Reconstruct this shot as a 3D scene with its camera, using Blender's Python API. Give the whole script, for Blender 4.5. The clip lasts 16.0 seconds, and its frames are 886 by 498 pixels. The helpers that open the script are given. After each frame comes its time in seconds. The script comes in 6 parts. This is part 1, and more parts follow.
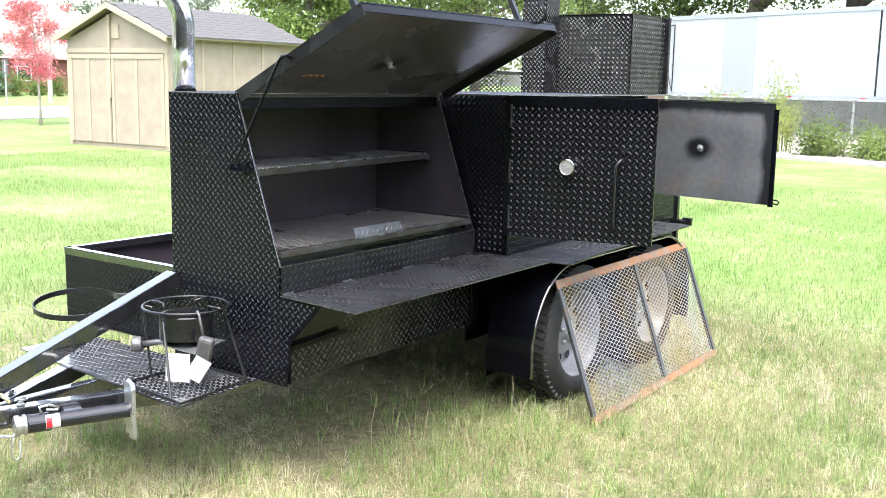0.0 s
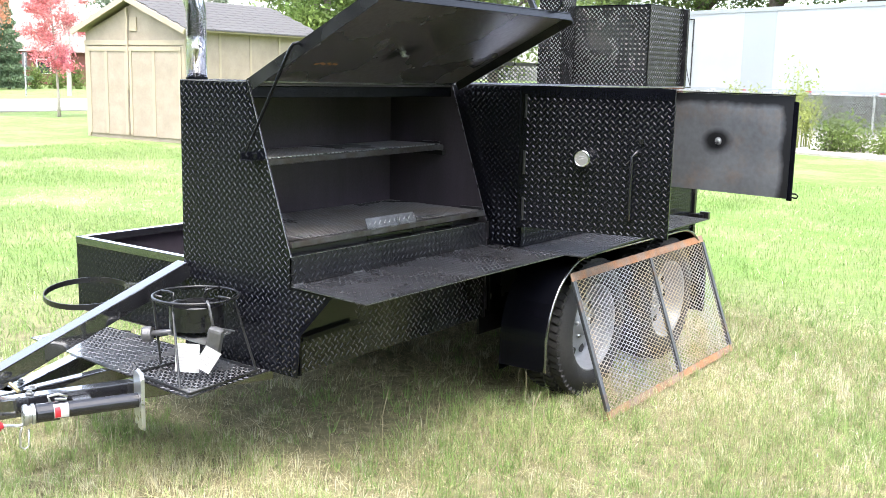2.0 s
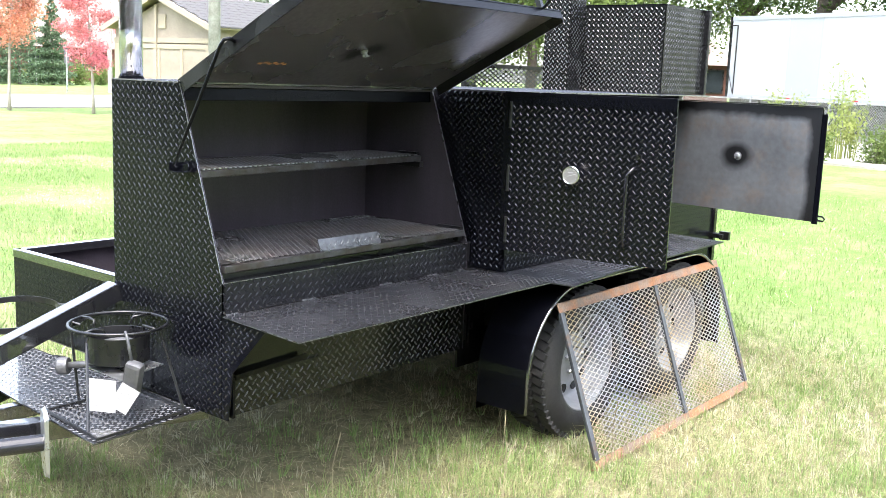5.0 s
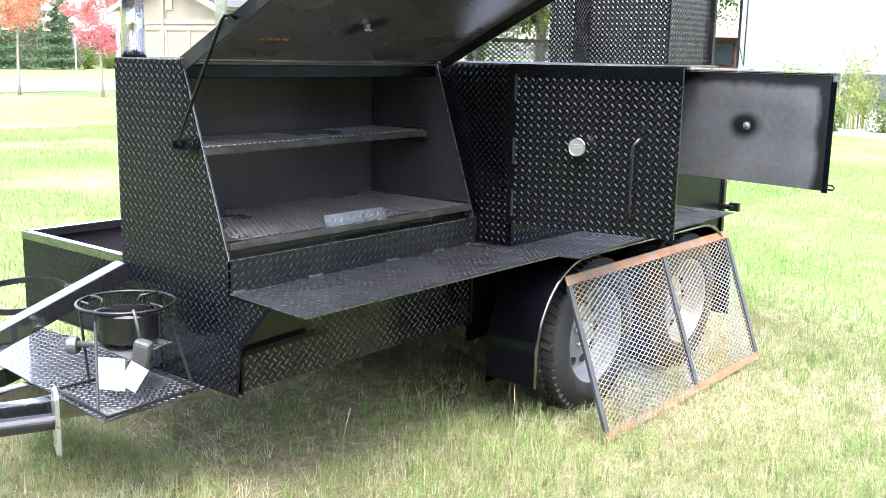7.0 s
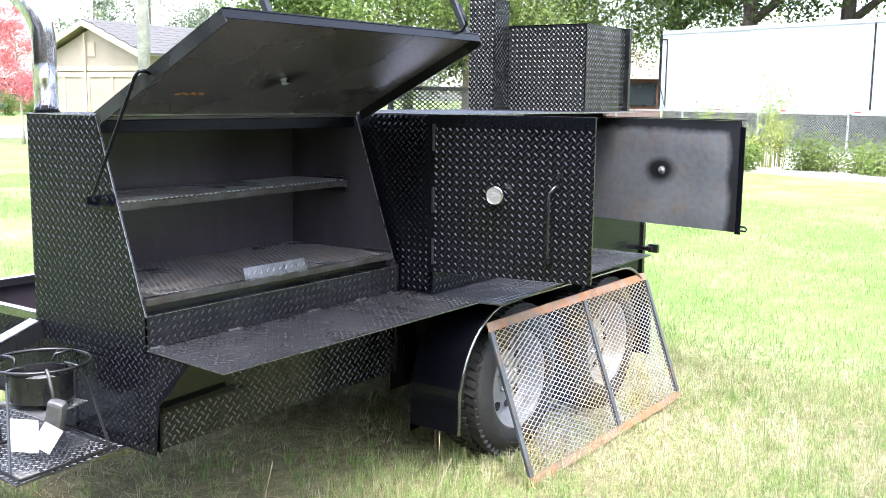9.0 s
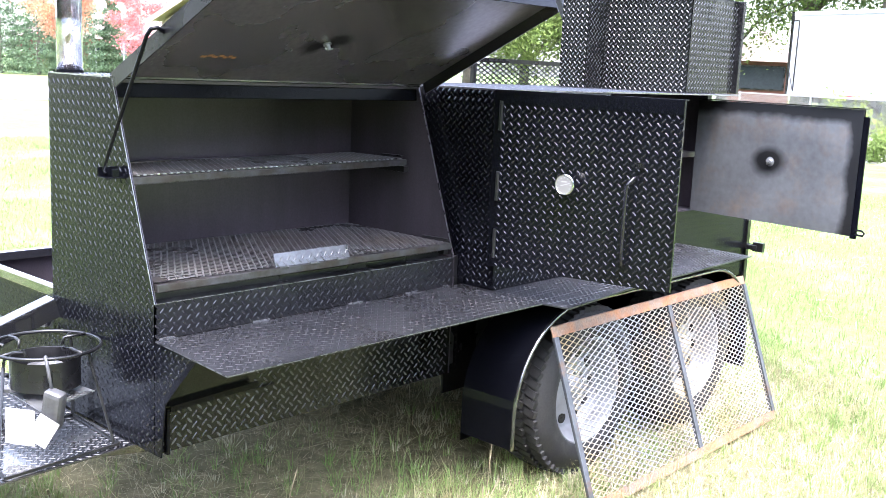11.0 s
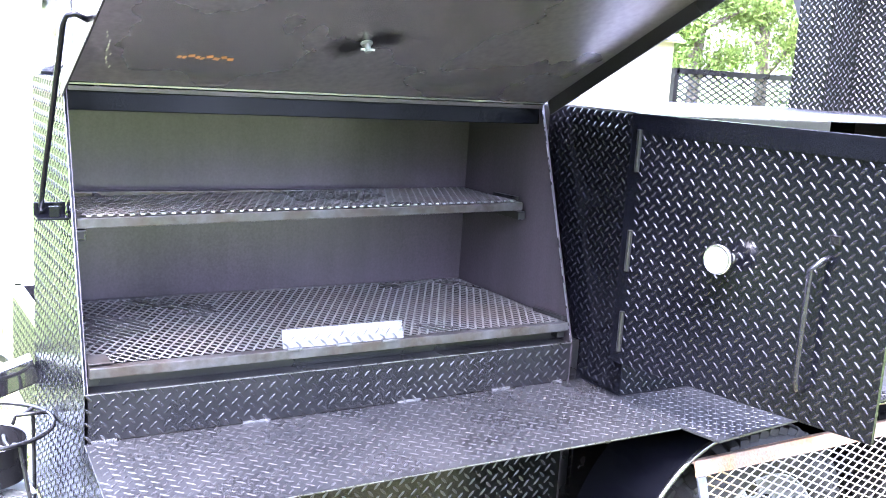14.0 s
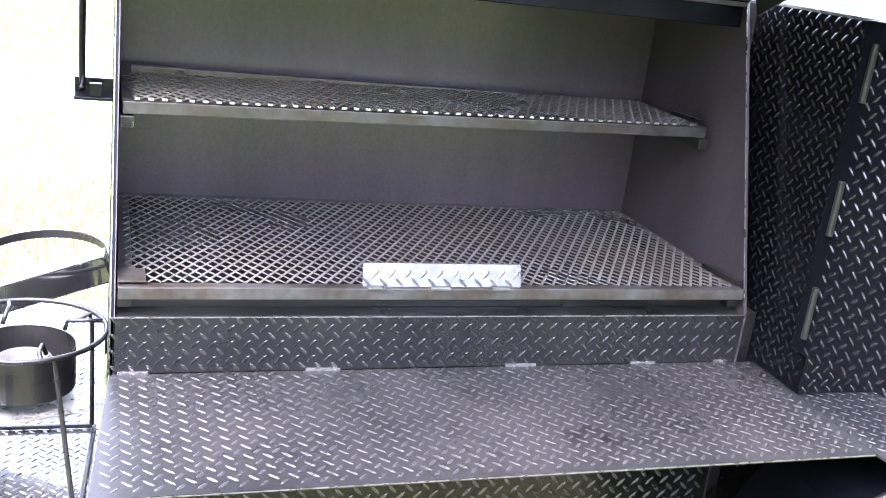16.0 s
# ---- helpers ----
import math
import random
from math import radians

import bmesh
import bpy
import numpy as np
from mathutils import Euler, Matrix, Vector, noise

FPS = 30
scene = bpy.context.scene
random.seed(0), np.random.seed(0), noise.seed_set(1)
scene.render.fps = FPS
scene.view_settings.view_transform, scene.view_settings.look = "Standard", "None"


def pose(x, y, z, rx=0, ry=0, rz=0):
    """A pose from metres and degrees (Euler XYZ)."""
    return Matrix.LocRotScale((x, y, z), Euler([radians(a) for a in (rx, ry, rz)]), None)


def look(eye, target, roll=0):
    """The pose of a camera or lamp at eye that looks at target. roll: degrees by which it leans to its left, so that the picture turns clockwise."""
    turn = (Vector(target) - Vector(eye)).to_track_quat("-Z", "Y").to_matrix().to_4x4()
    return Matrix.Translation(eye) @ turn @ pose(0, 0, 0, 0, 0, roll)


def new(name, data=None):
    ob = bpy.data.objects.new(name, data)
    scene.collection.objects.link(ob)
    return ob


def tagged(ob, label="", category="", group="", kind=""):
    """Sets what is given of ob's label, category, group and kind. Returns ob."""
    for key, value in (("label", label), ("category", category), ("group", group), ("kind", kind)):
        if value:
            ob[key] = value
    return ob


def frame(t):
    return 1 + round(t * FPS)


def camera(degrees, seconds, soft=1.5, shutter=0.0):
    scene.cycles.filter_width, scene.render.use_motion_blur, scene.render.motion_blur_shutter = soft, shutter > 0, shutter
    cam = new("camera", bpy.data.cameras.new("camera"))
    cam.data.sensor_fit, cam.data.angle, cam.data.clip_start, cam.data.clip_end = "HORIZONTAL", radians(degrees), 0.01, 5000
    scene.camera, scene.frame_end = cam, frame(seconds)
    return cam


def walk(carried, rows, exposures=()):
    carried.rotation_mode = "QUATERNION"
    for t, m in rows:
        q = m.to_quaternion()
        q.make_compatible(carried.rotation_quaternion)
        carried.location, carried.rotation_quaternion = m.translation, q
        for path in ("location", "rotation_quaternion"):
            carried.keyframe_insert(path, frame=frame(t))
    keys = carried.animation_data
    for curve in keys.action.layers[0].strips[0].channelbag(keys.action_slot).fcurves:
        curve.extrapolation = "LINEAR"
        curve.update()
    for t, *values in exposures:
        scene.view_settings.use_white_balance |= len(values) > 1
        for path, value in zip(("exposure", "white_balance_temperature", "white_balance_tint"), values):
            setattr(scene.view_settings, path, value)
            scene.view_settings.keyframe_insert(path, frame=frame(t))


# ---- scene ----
# the camera and its walk
cam = camera(47.5, 16.0, soft=0.6)
PATH = [
    (0, (2.51, -2.517, 1.49), (1.362, -0.913, 1.162), 1.1),
    (0.5, (2.508, -2.507, 1.48), (1.361, -0.898, 1.171), 0.9),
    (1, (2.511, -2.493, 1.476), (1.361, -0.888, 1.154), 0.7),
    (1.5, (2.503, -2.483, 1.473), (1.351, -0.883, 1.135), 1.1),
    (2, (2.497, -2.474, 1.47), (1.324, -0.891, 1.131), 1.3),
    (2.5, (2.403, -2.436, 1.458), (1.189, -0.886, 1.107), 3.2),
    (3, (2.306, -2.329, 1.457), (1.091, -0.788, 1.07), 1.5),
    (3.5, (2.317, -2.214, 1.475), (1.199, -0.609, 1.06), 2.1),
    (4, (2.375, -2.04, 1.486), (1.204, -0.465, 1.101), 3.6),
    (4.2, (2.394, -1.974, 1.487), (1.171, -0.429, 1.146), 2.8),
    (6.3, (2.428, -1.92, 1.469), (1.185, -0.396, 1.108), 1.6),
    (6.5, (2.423, -1.921, 1.473), (1.177, -0.402, 1.094), 1.3),
    (7, (2.433, -1.917, 1.467), (1.183, -0.402, 1.087), 1.2),
    (7.5, (2.427, -1.91, 1.483), (1.209, -0.368, 1.107), 1.4),
    (8, (2.451, -1.902, 1.487), (1.275, -0.324, 1.128), 1.2),
    (8.5, (2.477, -1.909, 1.491), (1.329, -0.305, 1.159), 1.0),
    (9, (2.478, -1.907, 1.5), (1.325, -0.3, 1.203), 0.7),
    (9.5, (2.455, -1.899, 1.488), (1.265, -0.311, 1.239), 0.5),
    (9.7, (2.431, -1.871, 1.485), (1.215, -0.306, 1.215), 0.7),
    (11.8, (2.302, -1.212, 1.502), (0.926, 0.2, 1.166), 2.6),
    (12, (2.267, -1.165, 1.494), (0.865, 0.226, 1.176), 2.4),
    (12.5, (2.138, -1.0, 1.476), (0.716, 0.371, 1.161), 3.7),
    (13, (2.028, -0.855, 1.497), (0.59, 0.503, 1.197), 2.9),
    (13.5, (1.998, -0.663, 1.492), (0.485, 0.603, 1.16), 3.6),
    (14, (1.984, -0.408, 1.526), (0.308, 0.621, 1.161), 3.8),
    (14.5, (1.915, -0.302, 1.521), (0.14, 0.541, 1.148), 2.9),
    (15, (1.779, -0.212, 1.494), (-0.013, 0.545, 1.03), 3.9),
    (15.5, (1.682, -0.126, 1.488), (-0.09, 0.606, 0.919), 2.7),
    (16, (1.608, -0.014, 1.498), (-0.189, 0.626, 0.895), 7.2),
]
EXPOSURES = [(0.0, 3.0, 6500, 10), (4.2, 3.05, 6500, 10), (6.4, 3.28, 6300, 11), (9.7, 3.28, 6250, 12), (12.4, 4.42, 5800, 23), (13.3, 4.76, 5700, 24), (14.0, 5.05, 5750, 24), (14.6, 4.93, 5950, 23), (15.3, 4.6, 6250, 21), (16.0, 4.56, 6350, 21)]
walk(cam, [(t, look(eye, target, roll)) for t, eye, target, roll in PATH], EXPOSURES)
SKY, SUN = 0.15, 0.45

# ---------------------------------------------------------------- world and light
world = bpy.data.worlds.new("overcast_sky")
scene.world = world
world.use_nodes = True
wn, wl = world.node_tree.nodes, world.node_tree.links
wn.clear()
w_out = wn.new("ShaderNodeOutputWorld")
w_bg = wn.new("ShaderNodeBackground")
w_sky = wn.new("ShaderNodeTexSky")
w_sky.sky_type = "NISHITA"
w_sky.sun_disc = False
w_sky.sun_elevation = radians(65)
w_sky.sun_rotation = radians(140)
w_sky.air_density, w_sky.dust_density, w_sky.ozone_density = 1.0, 3.0, 1.0
w_hsv = wn.new("ShaderNodeHueSaturation")
w_hsv.inputs["Saturation"].default_value = 0.6
wl.new(w_sky.outputs[0], w_hsv.inputs["Color"])
wl.new(w_hsv.outputs[0], w_bg.inputs["Color"])
w_bg.inputs["Strength"].default_value = SKY
wl.new(w_bg.outputs[0], w_out.inputs[0])

sun = new("sun", bpy.data.lights.new("sun", "SUN"))
sun.data.energy, sun.data.angle, sun.data.color = SUN, radians(30), (1.0, 0.96, 0.9)
sun.matrix_world = look((0, 0, 20), (-6, 7, 0))


# ---------------------------------------------------------------- materials
def material(name, color, rough=0.5, metal=0.0, vary=0.25, scale=8.0, bump=0.0, bump_scale=60.0, second=None, mix_scale=3.0,
             cut=(0.4, 0.6), spec=0.5, rough_vary=0.1, random_tint=0.0, island=False, coat=0.0, stretch=None):
    """Principled surface: base colour varied at two scales, a second colour in patches, a fine bump."""
    m = bpy.data.materials.new(name)
    m.use_nodes = True
    n, l = m.node_tree.nodes, m.node_tree.links
    b = n["Principled BSDF"]
    b.inputs["Metallic"].default_value = metal
    b.inputs["Specular IOR Level"].default_value = spec
    b.inputs["Coat Weight"].default_value = coat
    co = n.new("ShaderNodeTexCoord")
    big = n.new("ShaderNodeTexNoise")
    big.inputs["Scale"].default_value = scale
    big.inputs["Detail"].default_value = 6
    l.new(co.outputs["Object"], big.inputs["Vector"])
    fine = n.new("ShaderNodeTexNoise")
    fine.inputs["Scale"].default_value = bump_scale
    fine.inputs["Detail"].default_value = 4
    l.new(co.outputs["Object"], fine.inputs["Vector"])
    add = n.new("ShaderNodeMath")
    add.operation = "ADD"
    l.new(big.outputs["Fac"], add.inputs[0])
    l.new(fine.outputs["Fac"], add.inputs[1])
    ran = n.new("ShaderNodeMapRange")
    ran.inputs["From Min"].default_value, ran.inputs["From Max"].default_value = 0.6, 1.4
    ran.inputs["To Min"].default_value, ran.inputs["To Max"].default_value = 1 - vary, 1 + vary
    l.new(add.outputs[0], ran.inputs["Value"])
    base = n.new("ShaderNodeMix")
    base.data_type = "RGBA"
    base.inputs["A"].default_value = (*color, 1)
    base.inputs["B"].default_value = (*(second or color), 1)
    if second:
        mx = n.new("ShaderNodeTexNoise")
        mx.inputs["Scale"].default_value = mix_scale
        mx.inputs["Detail"].default_value = 7
        mx.inputs["Roughness"].default_value = 0.65
        if stretch:
            longer = n.new("ShaderNodeVectorMath")
            longer.operation = "MULTIPLY"
            longer.inputs[1].default_value = stretch
            l.new(co.outputs["Object"], longer.inputs[0])
            l.new(longer.outputs[0], mx.inputs["Vector"])
        else:
            l.new(co.outputs["Object"], mx.inputs["Vector"])
        rm = n.new("ShaderNodeMapRange")
        rm.inputs["From Min"].default_value, rm.inputs["From Max"].default_value = cut
        l.new(mx.outputs["Fac"], rm.inputs["Value"])
        l.new(rm.outputs[0], base.inputs["Factor"])
    else:
        base.inputs["Factor"].default_value = 0
    mul = n.new("ShaderNodeVectorMath")
    mul.operation = "SCALE"
    l.new(base.outputs["Result"], mul.inputs[0])
    if random_tint:
        if island:
            g = n.new("ShaderNodeNewGeometry")
            src = g.outputs["Random Per Island"]
        else:
            g = n.new("ShaderNodeObjectInfo")
            src = g.outputs["Random"]
        rr = n.new("ShaderNodeMapRange")
        rr.inputs["To Min"].default_value, rr.inputs["To Max"].default_value = 1 - random_tint, 1 + random_tint
        l.new(src, rr.inputs["Value"])
        both = n.new("ShaderNodeMath")
        both.operation = "MULTIPLY"
        l.new(ran.outputs[0], both.inputs[0])
        l.new(rr.outputs[0], both.inputs[1])
        l.new(both.outputs[0], mul.inputs["Scale"])
    else:
        l.new(ran.outputs[0], mul.inputs["Scale"])
    l.new(mul.outputs[0], b.inputs["Base Color"])
    r2 = n.new("ShaderNodeMapRange")
    r2.inputs["From Min"].default_value, r2.inputs["From Max"].default_value = 0.35, 0.65
    r2.inputs["To Min"].default_value, r2.inputs["To Max"].default_value = max(rough - rough_vary, 0.02), min(rough + rough_vary, 1)
    l.new(big.outputs["Fac"], r2.inputs["Value"])
    l.new(r2.outputs[0], b.inputs["Roughness"])
    if bump:
        bp = n.new("ShaderNodeBump")
        bp.inputs["Strength"].default_value = min(1.0, bump)
        bp.inputs["Distance"].default_value = 0.002
        l.new(fine.outputs["Fac"], bp.inputs["Height"])
        l.new(bp.outputs[0], b.inputs["Normal"])
    return m


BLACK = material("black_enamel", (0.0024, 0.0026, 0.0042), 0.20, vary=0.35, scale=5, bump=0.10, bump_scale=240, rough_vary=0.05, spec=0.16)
# lug colours are lighter than their sheets, with the glints painted in
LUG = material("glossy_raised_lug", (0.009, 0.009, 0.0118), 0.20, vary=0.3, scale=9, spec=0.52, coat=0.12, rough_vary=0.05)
LUG_PALE = material("pale_glint_lug", (0.026, 0.026, 0.030), 0.28, vary=0.3, scale=9, spec=0.7, coat=0.1, rough_vary=0.06)
# the lifted bases paint the sky's reflection into roofs and platform
ROOFTOP = material("sky_sheen_black_enamel", (0.10, 0.10, 0.104), 0.26, vary=0.3, scale=3, coat=1.0, spec=1.0, second=(0.07, 0.07, 0.072), mix_scale=5, bump=0.05)
PLATE = material("polished_black_plate", (0.022, 0.022, 0.024), 0.24, vary=0.3, scale=3, coat=1.0, spec=1.0, second=(0.012, 0.012, 0.014), mix_scale=5, bump=0.05)
LUG_BRIGHT = material("bright_glint_lug", (0.10, 0.10, 0.105), 0.30, metal=0.3, vary=0.3, scale=9, spec=0.8, coat=0.5, rough_vary=0.06)
SHEEN = material("glossier_black_enamel", (0.0065, 0.0070, 0.0070), 0.20, vary=0.3, scale=5, bump=0.05, bump_scale=240, rough_vary=0.06, spec=0.36)
GLOSS = material("glossy_black_lip", (0.010, 0.010, 0.014), 0.18, vary=0.2, scale=4, coat=0.15, bump=0.05)
SATIN = material("satin_black_enamel", (0.006, 0.006, 0.007), 0.28, vary=0.3, scale=4, bump=0.2, bump_scale=120, second=(0.011, 0.011, 0.012), mix_scale=7)
INNER = material("smoked_inner_steel", (0.064, 0.0535, 0.066), 0.36, metal=0.28, vary=0.3, second=(0.038, 0.034, 0.038), mix_scale=5.0, cut=(0.36, 0.70), stretch=(1, 1, 0.12), scale=2.5, bump=0.10, bump_scale=160, rough_vary=0.05)
GRATE = material("seasoned_grate_steel", (0.222, 0.222, 0.225), 0.34, metal=0.65, vary=0.25, scale=3, second=(0.155, 0.115, 0.087), mix_scale=3.0, cut=(0.44, 0.80), bump=0.3)
GRATE_BAR = material("grate_bar_steel", (0.085, 0.085, 0.09), 0.45, metal=0.7, vary=0.3, scale=14, second=(0.06, 0.05, 0.045), mix_scale=9, bump=0.2)
GALV = material("galvanised_sheet", (0.14, 0.143, 0.15), 0.36, metal=0.75, vary=0.25, scale=25, second=(0.17, 0.173, 0.18), mix_scale=30, bump=0.1)
CHROME = material("polished_chrome", (0.80, 0.80, 0.82), 0.07, metal=1.0, vary=0.04, scale=4, rough_vary=0.03)
ZINC = material("zinc_plated_steel", (0.42, 0.43, 0.44), 0.32, metal=0.85, vary=0.1, scale=18)
# lighter, rougher blacks: shelf and walkway first, then the apron
LIGHT_BLACK = material("lighter_black_enamel", (0.0115, 0.0120, 0.0140), 0.30, spec=0.42, vary=0.35, scale=3, bump=0.15, bump_scale=160, second=(0.020, 0.020, 0.0222), mix_scale=4, cut=(0.38, 0.72), rough_vary=0.1)
APRON_BLACK = material("apron_black_enamel", (0.0062, 0.0065, 0.0080), 0.28, spec=0.30, vary=0.35, scale=4, bump=0.12, bump_scale=200, second=(0.010, 0.010, 0.0115), mix_scale=5, rough_vary=0.08)
BRIGHT_EDGE = material("bright_edge_steel", (0.20, 0.20, 0.21), 0.3, metal=0.8, vary=0.35, scale=40)
RUST = material("rusted_angle_steel", (0.27, 0.125, 0.058), 0.82, vary=0.4, scale=16, second=(0.20, 0.145, 0.115), mix_scale=9, bump=0.7, bump_scale=130)
MILL = material("mill_scale_steel", (0.085, 0.092, 0.105), 0.5, metal=0.4, vary=0.3, scale=14, second=(0.15, 0.09, 0.055), mix_scale=10, cut=(0.58, 0.72), bump=0.3)
MESH = material("raw_expanded_steel", (0.31, 0.315, 0.325), 0.42, metal=0.6, vary=0.25, scale=6, second=(0.34, 0.26, 0.13), mix_scale=1.7, cut=(0.45, 0.62))
MESH_OCHRE = material("ochre_stained_expanded_steel", (0.36, 0.27, 0.13), 0.5, metal=0.45, vary=0.25, scale=6, second=(0.31, 0.31, 0.31), mix_scale=2.0, cut=(0.40, 0.58))
RUBBER = material("tyre_rubber", (0.017, 0.017, 0.0175), 0.7, vary=0.4, scale=12, bump=0.4, bump_scale=150, second=(0.030, 0.028, 0.025), mix_scale=8, cut=(0.5, 0.75))
WHEEL = material("silver_painted_wheel", (0.25, 0.258, 0.272), 0.38, vary=0.12, scale=12, metal=0.2)
PAPER = material("white_paper_label", (0.44, 0.44, 0.43), 0.8, vary=0.06, scale=14)
INK = material("grey_label_print", (0.30, 0.30, 0.30), 0.8)
RED = material("red_plastic", (0.36, 0.012, 0.02), 0.4)
CAST = material("grey_cast_iron", (0.12, 0.12, 0.125), 0.5, metal=0.6, vary=0.3, scale=25, bump=0.3)
DIAL = material("white_dial_face", (0.17, 0.17, 0.165), 0.35, vary=0.04)
SOOT = material("sooty_black_steel", (0.008, 0.0075, 0.007), 0.9, vary=0.4, scale=12, bump=0.4)
UNDERLID = material("smoky_lid_underside", (0.285, 0.258, 0.30), 0.30, metal=0.8, vary=0.25, scale=1.6, bump=0.04, bump_scale=60, rough_vary=0.08)
CHALK = material("orange_chalk_mark", (0.30, 0.13, 0.05), 0.9, vary=0.3, scale=60)


def smear(m, points, r0, r1, color):
    """Soot that has run outwards from a few points, with a ragged border."""
    n, l = m.node_tree.nodes, m.node_tree.links
    b = n["Principled BSDF"]
    src = b.inputs["Base Color"].links[0].from_socket
    co = n.new("ShaderNodeTexCoord")
    nz = n.new("ShaderNodeTexNoise")
    nz.inputs["Scale"].default_value, nz.inputs["Detail"].default_value = 22, 5
    l.new(co.outputs["Object"], nz.inputs["Vector"])
    last = None
    for p in points:
        d = n.new("ShaderNodeVectorMath")
        d.operation = "DISTANCE"
        l.new(co.outputs["Object"], d.inputs[0])
        d.inputs[1].default_value = p
        if last is None:
            last = d.outputs["Value"]
        else:
            k = n.new("ShaderNodeMath")
            k.operation = "MINIMUM"
            l.new(last, k.inputs[0])
            l.new(d.outputs["Value"], k.inputs[1])
            last = k.outputs[0]
    wob = n.new("ShaderNodeMath")
    wob.operation = "MULTIPLY_ADD"
    l.new(nz.outputs["Fac"], wob.inputs[0])
    wob.inputs[1].default_value = 0.05
    l.new(last, wob.inputs[2])
    rm = n.new("ShaderNodeMapRange")
    rm.inputs["From Min"].default_value, rm.inputs["From Max"].default_value = r0 + 0.025, r1 + 0.025
    l.new(wob.outputs[0], rm.inputs["Value"])
    mix = n.new("ShaderNodeMix")
    mix.data_type = "RGBA"
    mix.inputs["A"].default_value = (*color, 1)
    l.new(src, mix.inputs["B"])
    l.new(rm.outputs[0], mix.inputs["Factor"])
    l.new(mix.outputs["Result"], b.inputs["Base Color"])


smear(UNDERLID, [(0.0327, 0.566, 1.557), (0.055, 0.60, 1.567), (0.008, 0.535, 1.545)], 0.02, 0.055, (0.03, 0.028, 0.03))

smear(LIGHT_BLACK, [(0.27, 0.73, 0.73), (0.285, 0.79, 0.73), (0.25, 0.765, 0.73), (0.10, 0.60, 0.73)], 0.0, 0.03, (0.003, 0.003, 0.0035))


# ---------------------------------------------------------------- mesh helpers
def mesh_of(bm, name, mat, smooth=False):
    me = bpy.data.meshes.new(name)
    bm.normal_update()
    bm.to_mesh(me)
    bm.free()
    me.materials.append(mat)
    if any(p.material_index for p in me.polygons):
        # second slot: the lug colour that carries the painted glints
        me.materials.append({LIGHT_BLACK: LUG_PALE, BLACK: LUG, GLOSS: LUG, ROOFTOP: LUG, APRON_BLACK: LUG, PLATE: LUG_BRIGHT, SHEEN: LUG_PALE}.get(mat, mat))
    if smooth:
        me.polygons.foreach_set("use_smooth", [True] * len(me.polygons))
    return me


def part(name, bm, mat, parent, label="", smooth=False):
    ob = new(name, mesh_of(bm, name, mat, smooth))
    if parent is not None:
        ob.parent = parent
        ob.matrix_parent_inverse = parent.matrix_basis.inverted()
    if label:
        tagged(ob, label)
    return ob


def thing(name, label, category, at=(0, 0, 0), group="", kind=""):
    ob = new(name)
    ob.matrix_basis = Matrix.Translation(at)
    return tagged(ob, label, category, group, kind)


def box(bm, x0, x1, y0, y1, z0, z1, bevel=0.0, m=None):
    vs = [bm.verts.new(Vector(p)) for p in ((x0, y0, z0), (x1, y0, z0), (x1, y1, z0), (x0, y1, z0), (x0, y0, z1), (x1, y0, z1), (x1, y1, z1), (x0, y1, z1))]
    fs = [bm.faces.new([vs[i] for i in f]) for f in ((3, 2, 1, 0), (4, 5, 6, 7), (0, 1, 5, 4), (1, 2, 6, 5), (2, 3, 7, 6), (3, 0, 4, 7))]
    if bevel:
        es = list({e for f in fs for e in f.edges})
        out = bmesh.ops.bevel(bm, geom=es, offset=bevel, segments=2, profile=0.6, affect="EDGES")
        vs = list({v for f in out["faces"] for v in f.verts} | {v for v in vs if v.is_valid})
    if m is not None:
        bmesh.ops.transform(bm, matrix=m, verts=[v for v in vs if v.is_valid])
    return bm


def boxed(x0, x1, y0, y1, z0, z1, bevel=0.0):
    return box(bmesh.new(), x0, x1, y0, y1, z0, z1, bevel)


def bar(bm, a, b, w, h, up=(0, 0, 1), bevel=0.0):
    """A rectangular bar from a to b, w wide and h high."""
    a, b = Vector(a), Vector(b)
    d = (b - a)
    y = d.normalized()
    x = y.cross(Vector(up)).normalized()
    z = x.cross(y)
    m = Matrix((( x.x, y.x, z.x, a.x), (x.y, y.y, z.y, a.y), (x.z, y.z, z.z, a.z), (0, 0, 0, 1)))
    return box(bm, -w / 2, w / 2, 0, d.length, -h / 2, h / 2, bevel, m)


def tube(bm, pts, r, seg=10, cap=True, radii=None):
    """A round tube swept along points."""
    pts = [Vector(p) for p in pts]
    rings, ref = [], None
    for i, p in enumerate(pts):
        d = (pts[min(i + 1, len(pts) - 1)] - pts[max(i - 1, 0)]).normalized()
        if ref is None:
            ref = d.orthogonal().normalized()
        ref = (ref - d * ref.dot(d)).normalized()
        s = d.cross(ref)
        rr = radii[i] if radii else r
        rings.append([bm.verts.new(p + rr * (ref * math.cos(a) + s * math.sin(a))) for a in (2 * math.pi * k / seg for k in range(seg))])
    for p, q in zip(rings, rings[1:]):
        for k in range(seg):
            bm.faces.new((p[k], p[(k + 1) % seg], q[(k + 1) % seg], q[k]))
    if cap:
        bm.faces.new(rings[0][::-1])
        bm.faces.new(rings[-1])
    return bm


